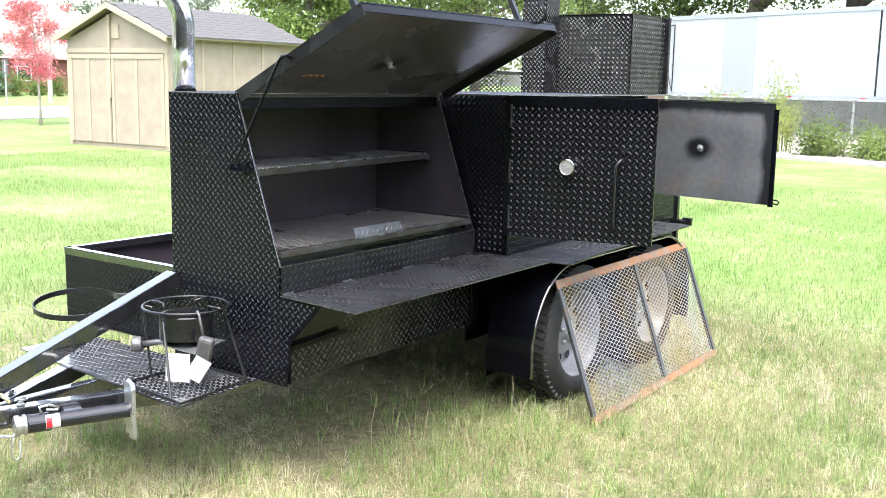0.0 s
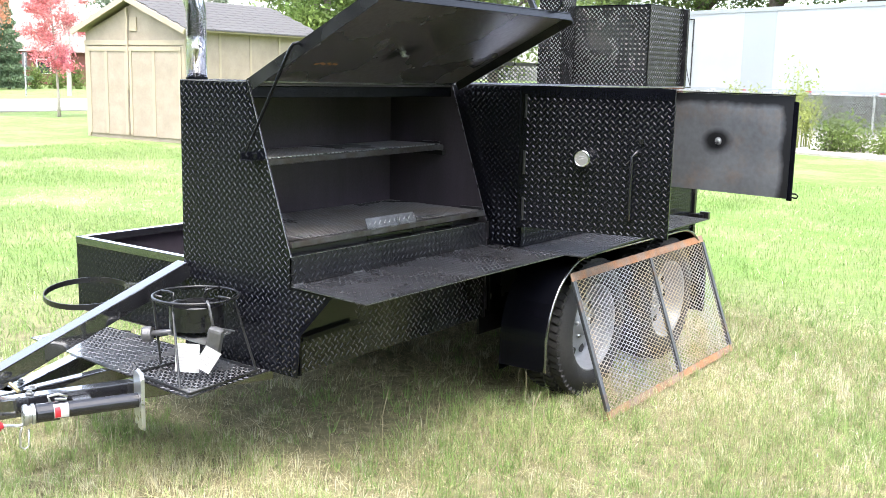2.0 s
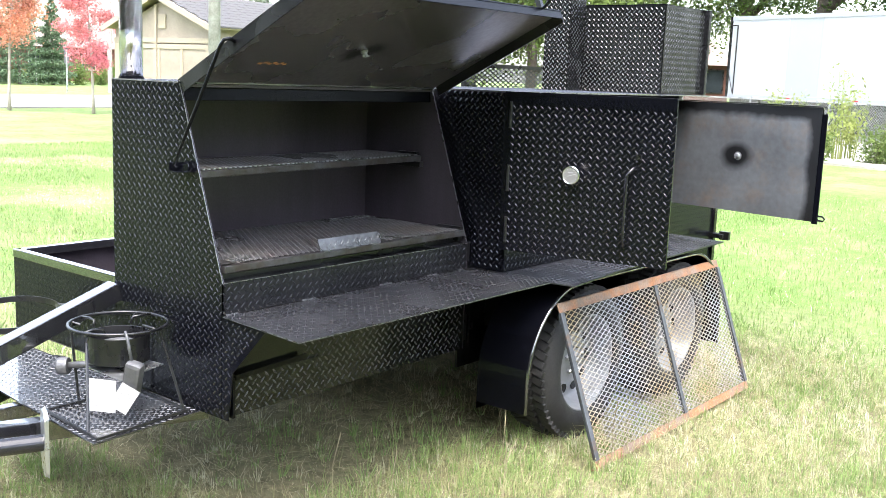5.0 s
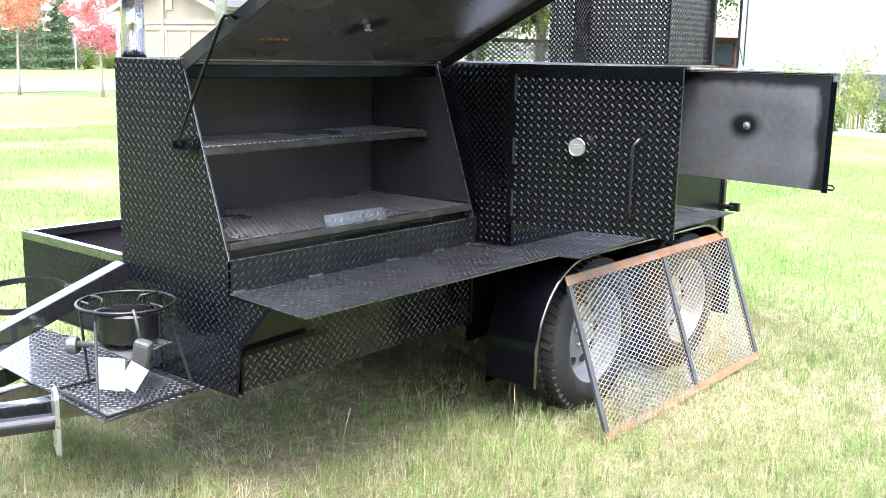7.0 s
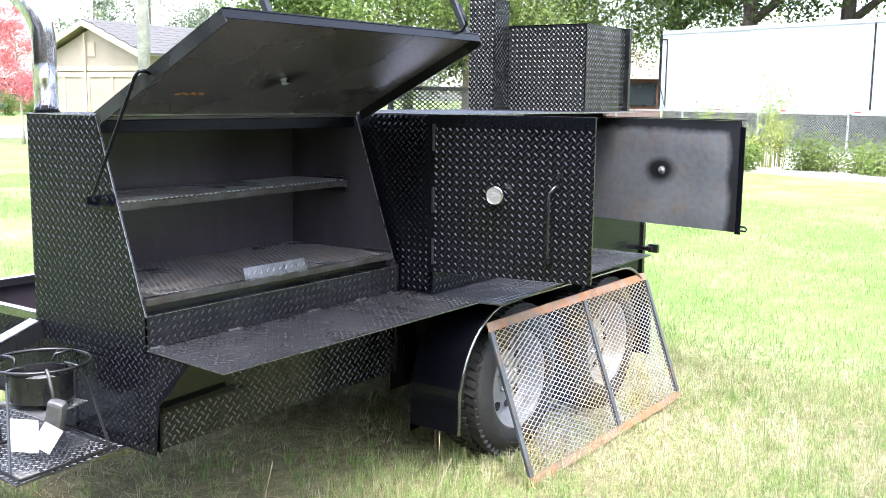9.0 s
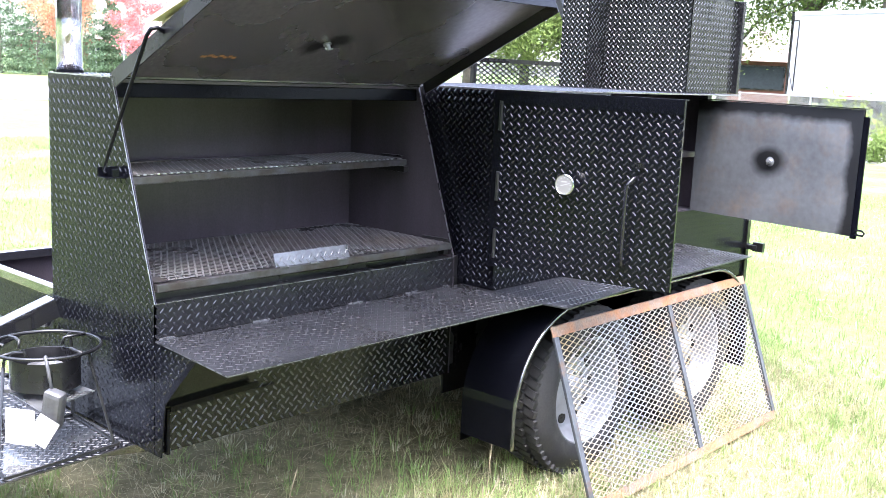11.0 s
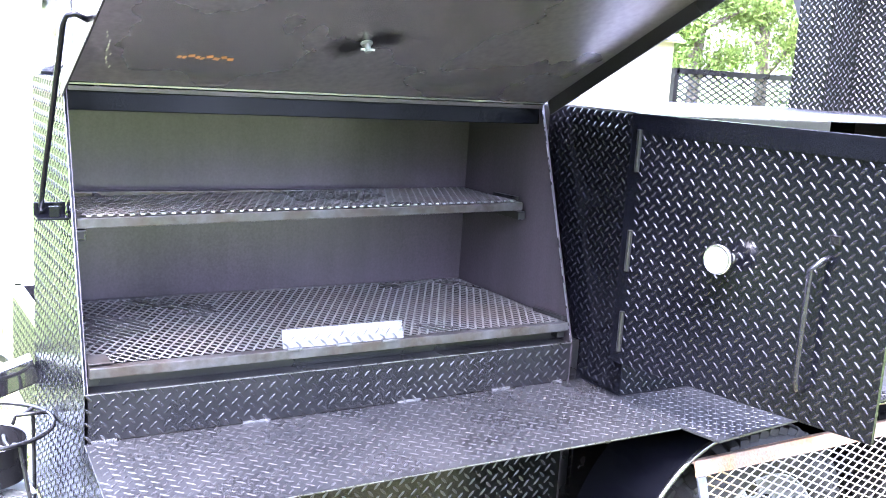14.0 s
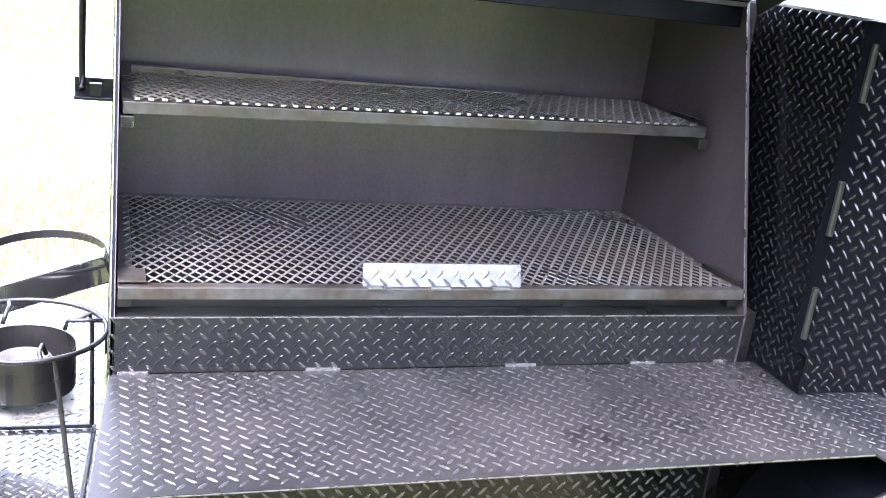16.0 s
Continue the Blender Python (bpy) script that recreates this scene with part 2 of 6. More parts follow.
def ring(bm, centre, radius, r, axis=(0, 0, 1), seg=40, sides=8, flat=None):
    """A torus-like hoop; flat=(width, height) makes a flat strap of it."""
    c, ax = Vector(centre), Vector(axis).normalized()
    u = ax.orthogonal().normalized()
    v = ax.cross(u)
    rings = []
    for i in range(seg):
        a = 2 * math.pi * i / seg
        d = u * math.cos(a) + v * math.sin(a)
        if flat:
            offs = [(-flat[0] / 2, -flat[1] / 2), (flat[0] / 2, -flat[1] / 2), (flat[0] / 2, flat[1] / 2), (-flat[0] / 2, flat[1] / 2)]
        else:
            offs = [(r * math.cos(t), r * math.sin(t)) for t in (2 * math.pi * k / sides for k in range(sides))]
        rings.append([bm.verts.new(c + d * (radius + p) + ax * q) for p, q in offs])
    n = len(rings[0])
    for i in range(seg):
        p, q = rings[i], rings[(i + 1) % seg]
        for k in range(n):
            bm.faces.new((p[k], q[k], q[(k + 1) % n], p[(k + 1) % n]))
    return bm


def lathe(bm, centre, axis, profile, seg=32):
    """Turns (radius, height along the axis) pairs round the axis."""
    c, ax = Vector(centre), Vector(axis).normalized()
    u = ax.orthogonal().normalized()
    v = ax.cross(u)
    rings = []
    for r, h in profile:
        if r < 1e-6:
            rings.append([bm.verts.new(c + ax * h)])
        else:
            rings.append([bm.verts.new(c + ax * h + r * (u * math.cos(a) + v * math.sin(a))) for a in (2 * math.pi * k / seg for k in range(seg))])
    for p, q in zip(rings, rings[1:]):
        for k in range(seg):
            j = (k + 1) % seg
            if len(p) == 1 and len(q) > 1:
                bm.faces.new((p[0], q[k], q[j]))
            elif len(q) == 1 and len(p) > 1:
                bm.faces.new((p[k], p[j], q[0]))
            elif len(p) > 1:
                bm.faces.new((p[k], p[j], q[j], q[k]))
    return bm


def inside(p, poly):
    hit, n = False, len(poly)
    for i in range(n):
        (x0, y0), (x1, y1) = poly[i], poly[(i + 1) % n]
        if (y0 > p[1]) != (y1 > p[1]) and p[0] < (x1 - x0) * (p[1] - y0) / (y1 - y0) + x0:
            hit = not hit
    return hit


PITCH = 0.0288


def tread(poly, origin=(0, 0, 0), u=(1, 0, 0), v=(0, 1, 0), thick=0.004, pitch=PITCH, lugs=True, keep=None, margin=0.006, rise=0.0013):
    """Tread plate: a sheet cut to poly (u, v), with raised lens-shaped lugs in two crossing lattices on its u x v side."""
    o, u, v = Vector(origin), Vector(u).normalized(), Vector(v).normalized()
    n = u.cross(v)
    bm = bmesh.new()
    top = [bm.verts.new(o + u * a + v * b) for a, b in poly]
    low = [bm.verts.new(o + u * a + v * b - n * thick) for a, b in poly]
    bm.faces.new(top)
    bm.faces.new(low[::-1])
    for i in range(len(poly)):
        j = (i + 1) % len(poly)
        bm.faces.new((low[i], low[j], top[j], top[i]))
    bmesh.ops.recalc_face_normals(bm, faces=bm.faces[:])
    if lugs:
        a0, a1 = min(p[0] for p in poly), max(p[0] for p in poly)
        b0, b1 = min(p[1] for p in poly), max(p[1] for p in poly)
        half = pitch / 2
        L, W, Hh = pitch * 0.38, pitch * 0.10, rise
        for i in range(int((a1 - a0) / half) + 1):
            for j in range(int((b1 - b0) / half) + 1):
                if (i + j) % 2:
                    continue
                a, b = a0 + (i + 0.5) * half, b0 + (j + 0.5) * half
                if not all(inside((a + da, b + db), poly) for da in (-margin, margin) for db in (-margin, margin)) or (keep and not keep(a, b)):
                    continue
                d = (u + v * (1 if i % 2 else -1)).normalized()
                e = n.cross(d)
                c = o + u * a + v * b
                t0, t1 = bm.verts.new(c - d * L), bm.verts.new(c + d * L)
                l0, l1 = (bm.verts.new(c + d * (L * 0.45 * h) - e * W) for h in (-1, 1))
                q0, q1 = (bm.verts.new(c + d * (L * 0.45 * h) + e * W) for h in (-1, 1))
                r0, r1 = bm.verts.new(c - d * (L * 0.55) + n * Hh), bm.verts.new(c + d * (L * 0.55) + n * Hh)
                for ring_ in ((t0, l0, r0), (l0, l1, r1, r0), (l1, t1, r1), (q0, t0, r0), (q1, q0, r0, r1), (t1, q1, r1)):
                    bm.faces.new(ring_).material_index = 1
    return bm


def expanded(w, h, lwd, swd, strand, thick, origin, u, v, keep=None):
    """Expanded-metal sheet: every strand of its diamonds is a little bar."""
    o, u, v = Vector(origin), Vector(u).normalized(), Vector(v).normalized()
    n = u.cross(v)
    vs, fs = [], []
    ni, nj = int(w / lwd), int(h / swd)
    lwd, swd = w / ni, h / nj
    for i in range(ni):
        for j in range(nj):
            c = ((i + 0.5) * lwd, (j + 0.5) * swd)
            if keep and not keep(*c):
                continue
            corners = [(c[0] - lwd / 2, c[1]), (c[0], c[1] + swd / 2), (c[0] + lwd / 2, c[1]), (c[0], c[1] - swd / 2)]
            for k in range(4):
                p, q = corners[k], corners[(k + 1) % 4]
                P, Q = o + u * p[0] + v * p[1], o + u * q[0] + v * q[1]
                d = (Q - P).normalized()
                e = n.cross(d) * (strand / 2)
                tilt = n * (thick / 2)
                base = len(vs)
                vs += [P - e, P + tilt, P + e, P - tilt, Q - e, Q + tilt, Q + e, Q - tilt]
                fs += [(base + a, base + (a + 1) % 4, base + 4 + (a + 1) % 4, base + 4 + a) for a in range(4)]
    me = bpy.data.meshes.new("expanded_mesh")
    me.from_pydata([tuple(x) for x in vs], [], fs)
    return me


def mesh_part(name, me, mat, parent, label=""):
    me.materials.append(mat)
    ob = new(name, me)
    if parent is not None:
        ob.parent = parent
        ob.matrix_parent_inverse = parent.matrix_basis.inverted()
    if label:
        tagged(ob, label)
    return ob


X, Y, Z = (1, 0, 0), (0, 1, 0), (0, 0, 1)

# ---------------------------------------------------------------- the barbecue trailer
trailer = thing("barbecue_trailer", "black diamond-plate barbecue smoker trailer, lid and doors open, on grass", "trailer", (-0.5, 1.6, 0.0))
GW, TOP, SILL, LOW = 1.22, 1.432, 0.829, 0.395
SIDE = [(-0.58, LOW), (0.0, LOW), (0.0, SILL), (-0.21, TOP), (-0.58, TOP)]
# the end plate flares out below the shelf to carry it
END = [(-0.58, LOW), (0.028, LOW), (0.048, 0.555), (0.205, 0.7205), (0.0, 0.7205), (0.0, SILL), (-0.21, TOP), (-0.58, TOP)]
part("grill_end_panel", tread(END, (0, 0, 0), X, Z, rise=0.0015), BLACK, trailer)
part("grill_inner_side", tread([(-x, z) for x, z in SIDE], (0, 0.0065, 0), (-1, 0, 0), Z, 0.002, lugs=False), INNER, trailer)
part("grill_inner_side", tread(SIDE, (0, GW, 0), X, Z, 0.005, lugs=False), INNER, trailer)
part("grill_back", boxed(-0.58, -0.565, 0.007, GW, LOW, TOP - 0.005), INNER, trailer)
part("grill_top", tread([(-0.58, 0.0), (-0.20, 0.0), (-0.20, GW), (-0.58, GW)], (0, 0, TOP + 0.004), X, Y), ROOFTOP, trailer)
part("grill_inner_top", boxed(-0.565, -0.20, 0.008, GW - 0.006, TOP - 0.012, TOP - 0.003), INNER, trailer)
bm = bmesh.new()
lipn, cols = 40, []
for k in range(lipn + 1):
    yy = 0.008 + (GW - 0.014) * k / lipn
    w0, w1 = 0.0016 * noise.noise(Vector((yy * 5.0, 0.3, 1.0))), 0.0030 * noise.noise(Vector((yy * 4.0, 2.7, 4.0)))
    cols.append([bm.verts.new((-0.214 + w0, yy, TOP - 0.012)), bm.verts.new((-0.2095 + w1, yy, TOP - 0.052)), bm.verts.new((-0.2135 + w1, yy, TOP - 0.054)), bm.verts.new((-0.219 + w0, yy, TOP - 0.012))])
for a, b in zip(cols, cols[1:]):
    for k in range(4):
        bm.faces.new((a[k], a[(k + 1) % 4], b[(k + 1) % 4], b[k]))
bmesh.ops.recalc_face_normals(bm, faces=bm.faces[:])
part("opening_lip", bm, BLACK, trailer, "painted steel lip along the top of the opening")
part("apron", tread([(0.0, 0.728), (GW, 0.728), (GW, SILL), (0.0, SILL)], (0, 0, 0), Y, Z), APRON_BLACK, trailer)
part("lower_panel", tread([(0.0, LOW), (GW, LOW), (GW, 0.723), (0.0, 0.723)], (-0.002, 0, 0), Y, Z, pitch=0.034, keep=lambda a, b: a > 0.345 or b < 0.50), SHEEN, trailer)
part("grill_floor", boxed(-0.575, -0.004, 0.008, GW - 0.006, LOW, LOW + 0.006), INNER, trailer)
part("fire_pan", boxed(-0.56, -0.012, 0.012, GW - 0.01, 0.62, 0.632), SOOT, trailer)
bm = bmesh.new()
box(bm, -0.05, -0.006, 0.008, GW - 0.006, SILL - 0.006, SILL, 0.001)
box(bm, -0.05, -0.046, 0.008, GW - 0.006, SILL, SILL + 0.018, 0.001)
part("sill", bm, SATIN, trailer)
# ash door low on the panel
bm = tread([(0.03, LOW + 0.004), (0.42, LOW + 0.004), (0.42, 0.522), (0.03, 0.522)], (0.006, 0, 0), Y, Z, pitch=0.034)
ash = part("ash_door", bm, SHEEN, trailer)
bm = bmesh.new()
bar(bm, (0.02, 0.035, 0.528), (0.02, 0.335, 0.541), 0.006, 0.018, bevel=0.001)
bar(bm, (0.012, 0.030, LOW), (0.012, 0.030, 0.522), 0.01, 0.016, up=(1, 0, 0), bevel=0.001)
part("door_lip", bm, BLACK, ash)

# lid
L0, L1 = Vector((-0.207, 0, 1.437)), Vector((0.375, 0, 1.728))
ld = (L1 - L0).normalized()
lnrm = Vector((-ld.z, 0, ld.x))
bm = bmesh.new()
bar(bm, L0 + Vector((0, GW / 2, 0)), L1 + Vector((0, GW / 2, 0)), GW + 0.012, 0.004, up=lnrm)
lid = part("lid", bm, UNDERLID, trailer, "plain dark steel lid, propped open")
part("lid_skin", tread([(0.0, 0.0), (0.655, 0.0), (0.655, GW + 0.012), (0.0, GW + 0.012)], L0 + Vector((0, -0.006, 0)) + lnrm * 0.0065, ld, Y), BLACK, lid)
for yy in (-0.008, GW + 0.008):
    bm = bmesh.new()
    a = L0 + Vector((0, yy, 0)) + lnrm * -0.018
    bar(bm, a + ld * 0.012, a + ld * 0.652, 0.004, 0.044, up=lnrm)
    part("lid_flange", bm, SATIN, lid)
bm = bmesh.new()
bar(bm, L1 + Vector((0, -0.008, 0)) - lnrm * 0.010, L1 + Vector((0, GW + 0.008, 0)) - lnrm * 0.010, 0.004, 0.030, up=lnrm)
part("lid_front_edge", bm, BLACK, lid)
kc = L0 + ld * 0.268 + Vector((0, 0.566, 0)) - lnrm * 0.002
bm = lathe(bmesh.new(), kc, -lnrm, [(0.0, 0), (0.013, 0), (0.013, 0.004), (0.008, 0.005), (0.007, 0.022), (0.0, 0.022)], 16)
bar(bm, kc - lnrm * 0.016 - Vector((0, 0.016, 0)), kc - lnrm * 0.016 + Vector((0, 0.016, 0)), 0.005, 0.005)
part("gauge_stem_nut", bm, ZINC, lid)
# bent rod handle on the lid's front edge
h0 = L1 + Vector((0, GW - 0.10, 0)) + lnrm * 0.006
bm = tube(bmesh.new(), [h0 + ld * -0.02, h0 + ld * 0.012 + lnrm * 0.004, h0 + ld * 0.034 + lnrm * 0.012, h0 + ld * 0.038 + lnrm * 0.03, h0 + ld * 0.038 + lnrm * 0.09], 0.006, 8)
part("lid_handle", bm, BLACK, lid, smooth=True)
# lid prop
bm = bmesh.new()
tube(bm, [(-0.155, -0.052, 1.175), (-0.17, -0.052, 1.183), (-0.14, -0.052, 1.233), (0.048, -0.048, 1.547), (0.060, -0.044, 1.563), (0.068, -0.03, 1.567), (0.066, -0.006, 1.557)], 0.0055, 8)
part("lid_prop_rod", bm, BLACK, trailer, smooth=True)
bm = boxed(-0.185, -0.135, -0.064, -0.002, 1.160, 1.165, 0.001)
box(bm, -0.185, -0.180, -0.064, -0.002, 1.160, 1.190, 0.001)
box(bm, -0.155, -0.142, -0.040, -0.020, 1.165, 1.187, 0.001)
part("prop_bracket", bm, BLACK, trailer)
for yy in (0.03, GW - 0.03):
    bm = tube(bmesh.new(), [(-0.21, yy - 0.03, 1.437), (-0.21, yy + 0.03, 1.437)], 0.009, 10)
    part("lid_hinge", bm, BLACK, trailer)

# chalked note and scratches on the lid's underside
rngc = random.Random(4)
yy = 0.195
while yy < 0.30:
    w = rngc.uniform(0.006, 0.014)
    a = L0 + ld * (0.152 + rngc.uniform(-0.004, 0.004)) - lnrm * 0.0026
    bm = bar(bmesh.new(), a + Vector((0, yy, 0)), a + Vector((0, yy + w, 0)) + ld * rngc.uniform(-0.006, 0.006), 0.0005, 0.012, up=ld)
    part("chalk_mark", bm, CHALK, lid)
    yy += w + 0.003
for k in range(9):
    a = L0 + ld * (0.08 + 0.019 * k) + Vector((0, 0.072 - 0.004 * k + rngc.uniform(-0.006, 0.006), 0)) - lnrm * 0.0026
    part("scratch_mark", bar(bmesh.new(), a, a + ld * rngc.uniform(0.006, 0.014), 0.003, 0.0005, up=lnrm), PAPER, lid)
# thin bright strips along the edges of the cut plate
bm = bmesh.new()
bar(bm, (0.001, -0.001, SILL), (-0.209, -0.001, TOP), 0.0022, 0.0022)
part("opening_edge", bm, BRIGHT_EDGE, trailer)
bm = bmesh.new()
bar(bm, (0.001, GW - 0.003, SILL + 0.004), (-0.209, GW - 0.003, TOP), 0.0022, 0.0022)
part("opening_edge", bm, BRIGHT_EDGE, trailer)
bm = bmesh.new()
bar(bm, (0.001, 0.0, SILL), (0.001, GW, SILL), 0.002, 0.002)
part("apron_edge", bm, BRIGHT_EDGE, trailer)

# serving shelf and walkway
SZ = 0.727
part("serving_shelf", tread([(0.003, 0.0), (0.375, -0.028), (0.375, 1.265), (0.003, 1.265)], (0, 0, SZ), (1, 0, -0.01), Y, 0.005, rise=0.0013), LIGHT_BLACK, trailer)
part("fender_walkway", tread([(0.005, 1.2675), (0.375, 1.2675), (0.475, 1.285), (0.43, 1.70), (0.385, 2.83), (0.005, 2.83)], (0, 0, SZ), (1, 0, -0.01), Y, 0.005, pitch=0.026, rise=0.0012), LIGHT_BLACK, trailer)
for a, w in ((0.012, 0.05), (0.33, 0.062), (0.712, 0.062), (0.978, 0.056), (1.17, 0.03)):
    part("weld_bead", boxed(-0.001, 0.005, a, a + w, SZ - 0.001, SZ + 0.0045, 0.001), BRIGHT_EDGE, trailer)
bm = bmesh.new()
bar(bm, (0.003, -0.001, 0.725), (0.376, -0.029, 0.7215), 0.001, 0.0018)
bar(bm, (0.376, -0.029, 0.7215), (0.376, 1.265, 0.7215), 0.001, 0.0018)
part("shelf_edge", bm, BRIGHT_EDGE, trailer)
# smoker cabinet
CX, CY = 0.155, 1.262
part("cabinet_end_panel", tread([(-0.75, LOW), (0.0, LOW), (0.0, SZ + 0.002), (CX, SZ + 0.002), (CX, TOP), (-0.75, TOP)], (0, CY, 0), X, Z, rise=0.0013), BLACK, trailer)
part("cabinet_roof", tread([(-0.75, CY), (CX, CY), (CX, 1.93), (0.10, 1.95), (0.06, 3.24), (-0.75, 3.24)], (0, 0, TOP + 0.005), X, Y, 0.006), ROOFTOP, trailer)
part("cabinet_base_strip", tread([(CY + 0.005, SZ + 0.002), (1.93, SZ + 0.002), (1.93, 0.86), (CY + 0.005, 0.86)], (CX, 0, 0), Y, Z), BLACK, trailer)
bm = bmesh.new()
box(bm, CX - 0.004, CX, CY + 0.006, CY + 0.03, 0.86, TOP)
box(bm, CX - 0.004, CX, 1.90, 1.93, 0.86, TOP)
box(bm, CX - 0.004, CX, CY + 0.03, 1.90, TOP - 0.03, TOP)
part("door_frame", bm, SATIN, trailer)
part("cabinet_partition", boxed(-0.75, CX - 0.005, 1.924, 1.93, SZ, TOP), INNER, trailer)
part("cabinet_back", boxed(-0.75, -0.744, CY + 0.006, 3.24, LOW, TOP), BLACK, trailer)
part("cabinet_floor", boxed(-0.744, -0.125, CY + 0.006, 3.235, 0.84, 0.85), INNER, trailer)
part("cabinet_floor", boxed(-0.125, CX - 0.006, CY + 0.006, 1.92, 0.84, 0.85), INNER, trailer)
bm = bmesh.new()
box(bm, -0.70, -0.14, 1.94, 3.22, 1.125, 1.14)
box(bm, -0.14, -0.115, 1.94, 3.22, 1.12, 1.145, 0.001)
part("cabinet_rack", bm, GRATE_BAR, trailer)
part("cabinet_side", tread([(1.95, LOW + 0.05), (3.77, LOW + 0.05), (3.77, 0.85), (1.95, 0.85)], (-0.10, 0, 0), Y, Z), BLACK, trailer)
part("corner_post", boxed(-0.13, -0.085, 3.765, 3.80, 0.36, 0.87, 0.003), SATIN, trailer)
bm = boxed(-0.095, 0.0, 3.70, 3.76, 0.60, 0.625, 0.003)
box(bm, -0.03, 0.03, 3.72, 3.75, 0.59, 0.64, 0.003)
part("gate_latch", bm, SATIN, trailer)
part("cabinet_end", boxed(-0.744, -0.10, 3.235, 3.24, 0.85, TOP), INNER, trailer)
part("door_jamb", boxed(-0.125, -0.10, 3.20, 3.235, 0.85, TOP - 0.003), SATIN, trailer)

# filler plates between the grill and the cabinet
part("filler_plate", boxed(-0.575, -0.012, GW + 0.0005, CY - 0.005, LOW, SILL), SATIN, trailer)
part("filler_plate", boxed(-0.575, -0.222, GW + 0.0005, CY - 0.005, SILL, TOP - 0.002), SATIN, trailer)

# open door with the gauge
hp = Vector((0.158, 1.222, 0))
dd = Vector((0.806, 1.354, 0)) - hp
DW = dd.length
dd.normalize()
dn = dd.cross(Vector(Z))
dz0, dz1 = 0.828, 1.433
door = part("cabinet_door", tread([(0.0, dz0), (DW, dz0), (DW, dz1), (0.0, dz1)], hp + dn * 0.006, dd, Z, 0.012, rise=0.0013, keep=lambda a, b: b < dz1 - 0.045 and a > 0.035), BLACK, trailer)
bm = bmesh.new()
bar(bm, hp + Vector((0, 0, dz1 - 0.02)) + dn * 0.009, hp + dd * DW + Vector((0, 0, dz1 - 0.02)) + dn * 0.009, 0.005, 0.045)
part("door_top_strip", bm, BLACK, door)
bm = bmesh.new()
bar(bm, hp + Vector((0, 0, dz1 + 0.002)) - dn * 0.012, hp + dd * DW + Vector((0, 0, dz1 + 0.002)) - dn * 0.012, 0.04, 0.004)
part("door_rim", bm, BLACK, door)
for a, b in ((0.86, 0.96), (1.06, 1.16), (1.30, 1.40)):
    bm = tube(bmesh.new(), [hp + dd * 0.028 + dn * 0.012 + Vector((0, 0, a)), hp + dd * 0.028 + dn * 0.012 + Vector((0, 0, b))], 0.006, 10)
    part("hinge_barrel", bm, SATIN, door)
tc = hp + dd * 0.300 + dn * 0.045 + Vector((0, 0, 1.144))
bm = lathe(bmesh.new(), tc, dn, [(0.0, 0), (0.026, 0), (0.034, 0.006), (0.034, 0.018), (0.030, 0.020), (0.030, 0.017)], 32)
part("gauge_stem", tube(bmesh.new(), [tc - dn * 0.045, tc], 0.011, 14), ZINC, door)
gauge = part("thermometer", bm, CHROME, door, "round thermometer with a white face and steel bezel", smooth=True)
bm = lathe(bmesh.new(), tc + dn * 0.0172, dn, [(0.0303, 0), (0.0, 0.0006)], 32)
part("thermometer_face", bm, DIAL, door)
bm = bmesh.new()
side = dd
for k in range(9):
    a = radians(-120 + 30 * k)
    r0, r1 = 0.021, 0.026
    p = lambda r: tc + dn * 0.0190 + side * (r * math.sin(a)) + Vector((0, 0, r * math.cos(a)))
    bar(bm, p(r0), p(r1), 0.002, 0.0008, up=dn)
bar(bm, tc + dn * 0.0190 - side * 0.012 + Vector((0, 0, -0.004)), tc + dn * 0.0190 + side * 0.02 + Vector((0, 0, 0.006)), 0.0025, 0.0008, up=dn)
bar(bm, tc + dn * 0.0188 - side * 0.010 + Vector((0, 0, 0.010)), tc + dn * 0.0188 + side * 0.010 + Vector((0, 0, 0.010)), 0.004, 0.0006, up=dn)
part("dial_marks", bm, INK, door)
hh = hp + dd * 0.505 + dn * 0.006
tip = hp + dd * 0.525 + dn * 0.006
bm = tube(bmesh.new(), [tip + Vector((0, 0, 1.185)), tip + dn * 0.03 + Vector((0, 0, 1.183)), hh + dn * 0.038 + Vector((0, 0, 1.16)), hh + dn * 0.038 + Vector((0, 0, 0.93)), hh + dn * 0.03 + Vector((0, 0, 0.905)), hh + Vector((0, 0, 0.90))], 0.0065, 8)
part("door_handle", bm, LUG, door, smooth=True)
bm = boxed(-0.012, 0.012, -0.004, 0.004, -0.01, 0.01, 0.002)
bmesh.ops.transform(bm, matrix=Matrix.Translation(hp + dd * 0.535 + dn * 0.012 + Vector((0, 0, 1.224))), verts=bm.verts)
part("latch_tab", bm, SATIN, door)

# open door showing its bare inner face
q0, q1 = Vector((-0.10, 3.12, 0)), Vector((0.758, 2.985, 0))
qd = q1 - q0
QW = qd.length
qd.normalize()
qn = qd.cross(Vector(Z))

BARE = material("bare_door_steel", (0.125, 0.131, 0.138), 0.42, metal=0.5, vary=0.22, scale=4, second=(0.15, 0.118, 0.095), mix_scale=6, cut=(0.5, 0.78), bump=0.06, bump_scale=30, rough_vary=0.1)


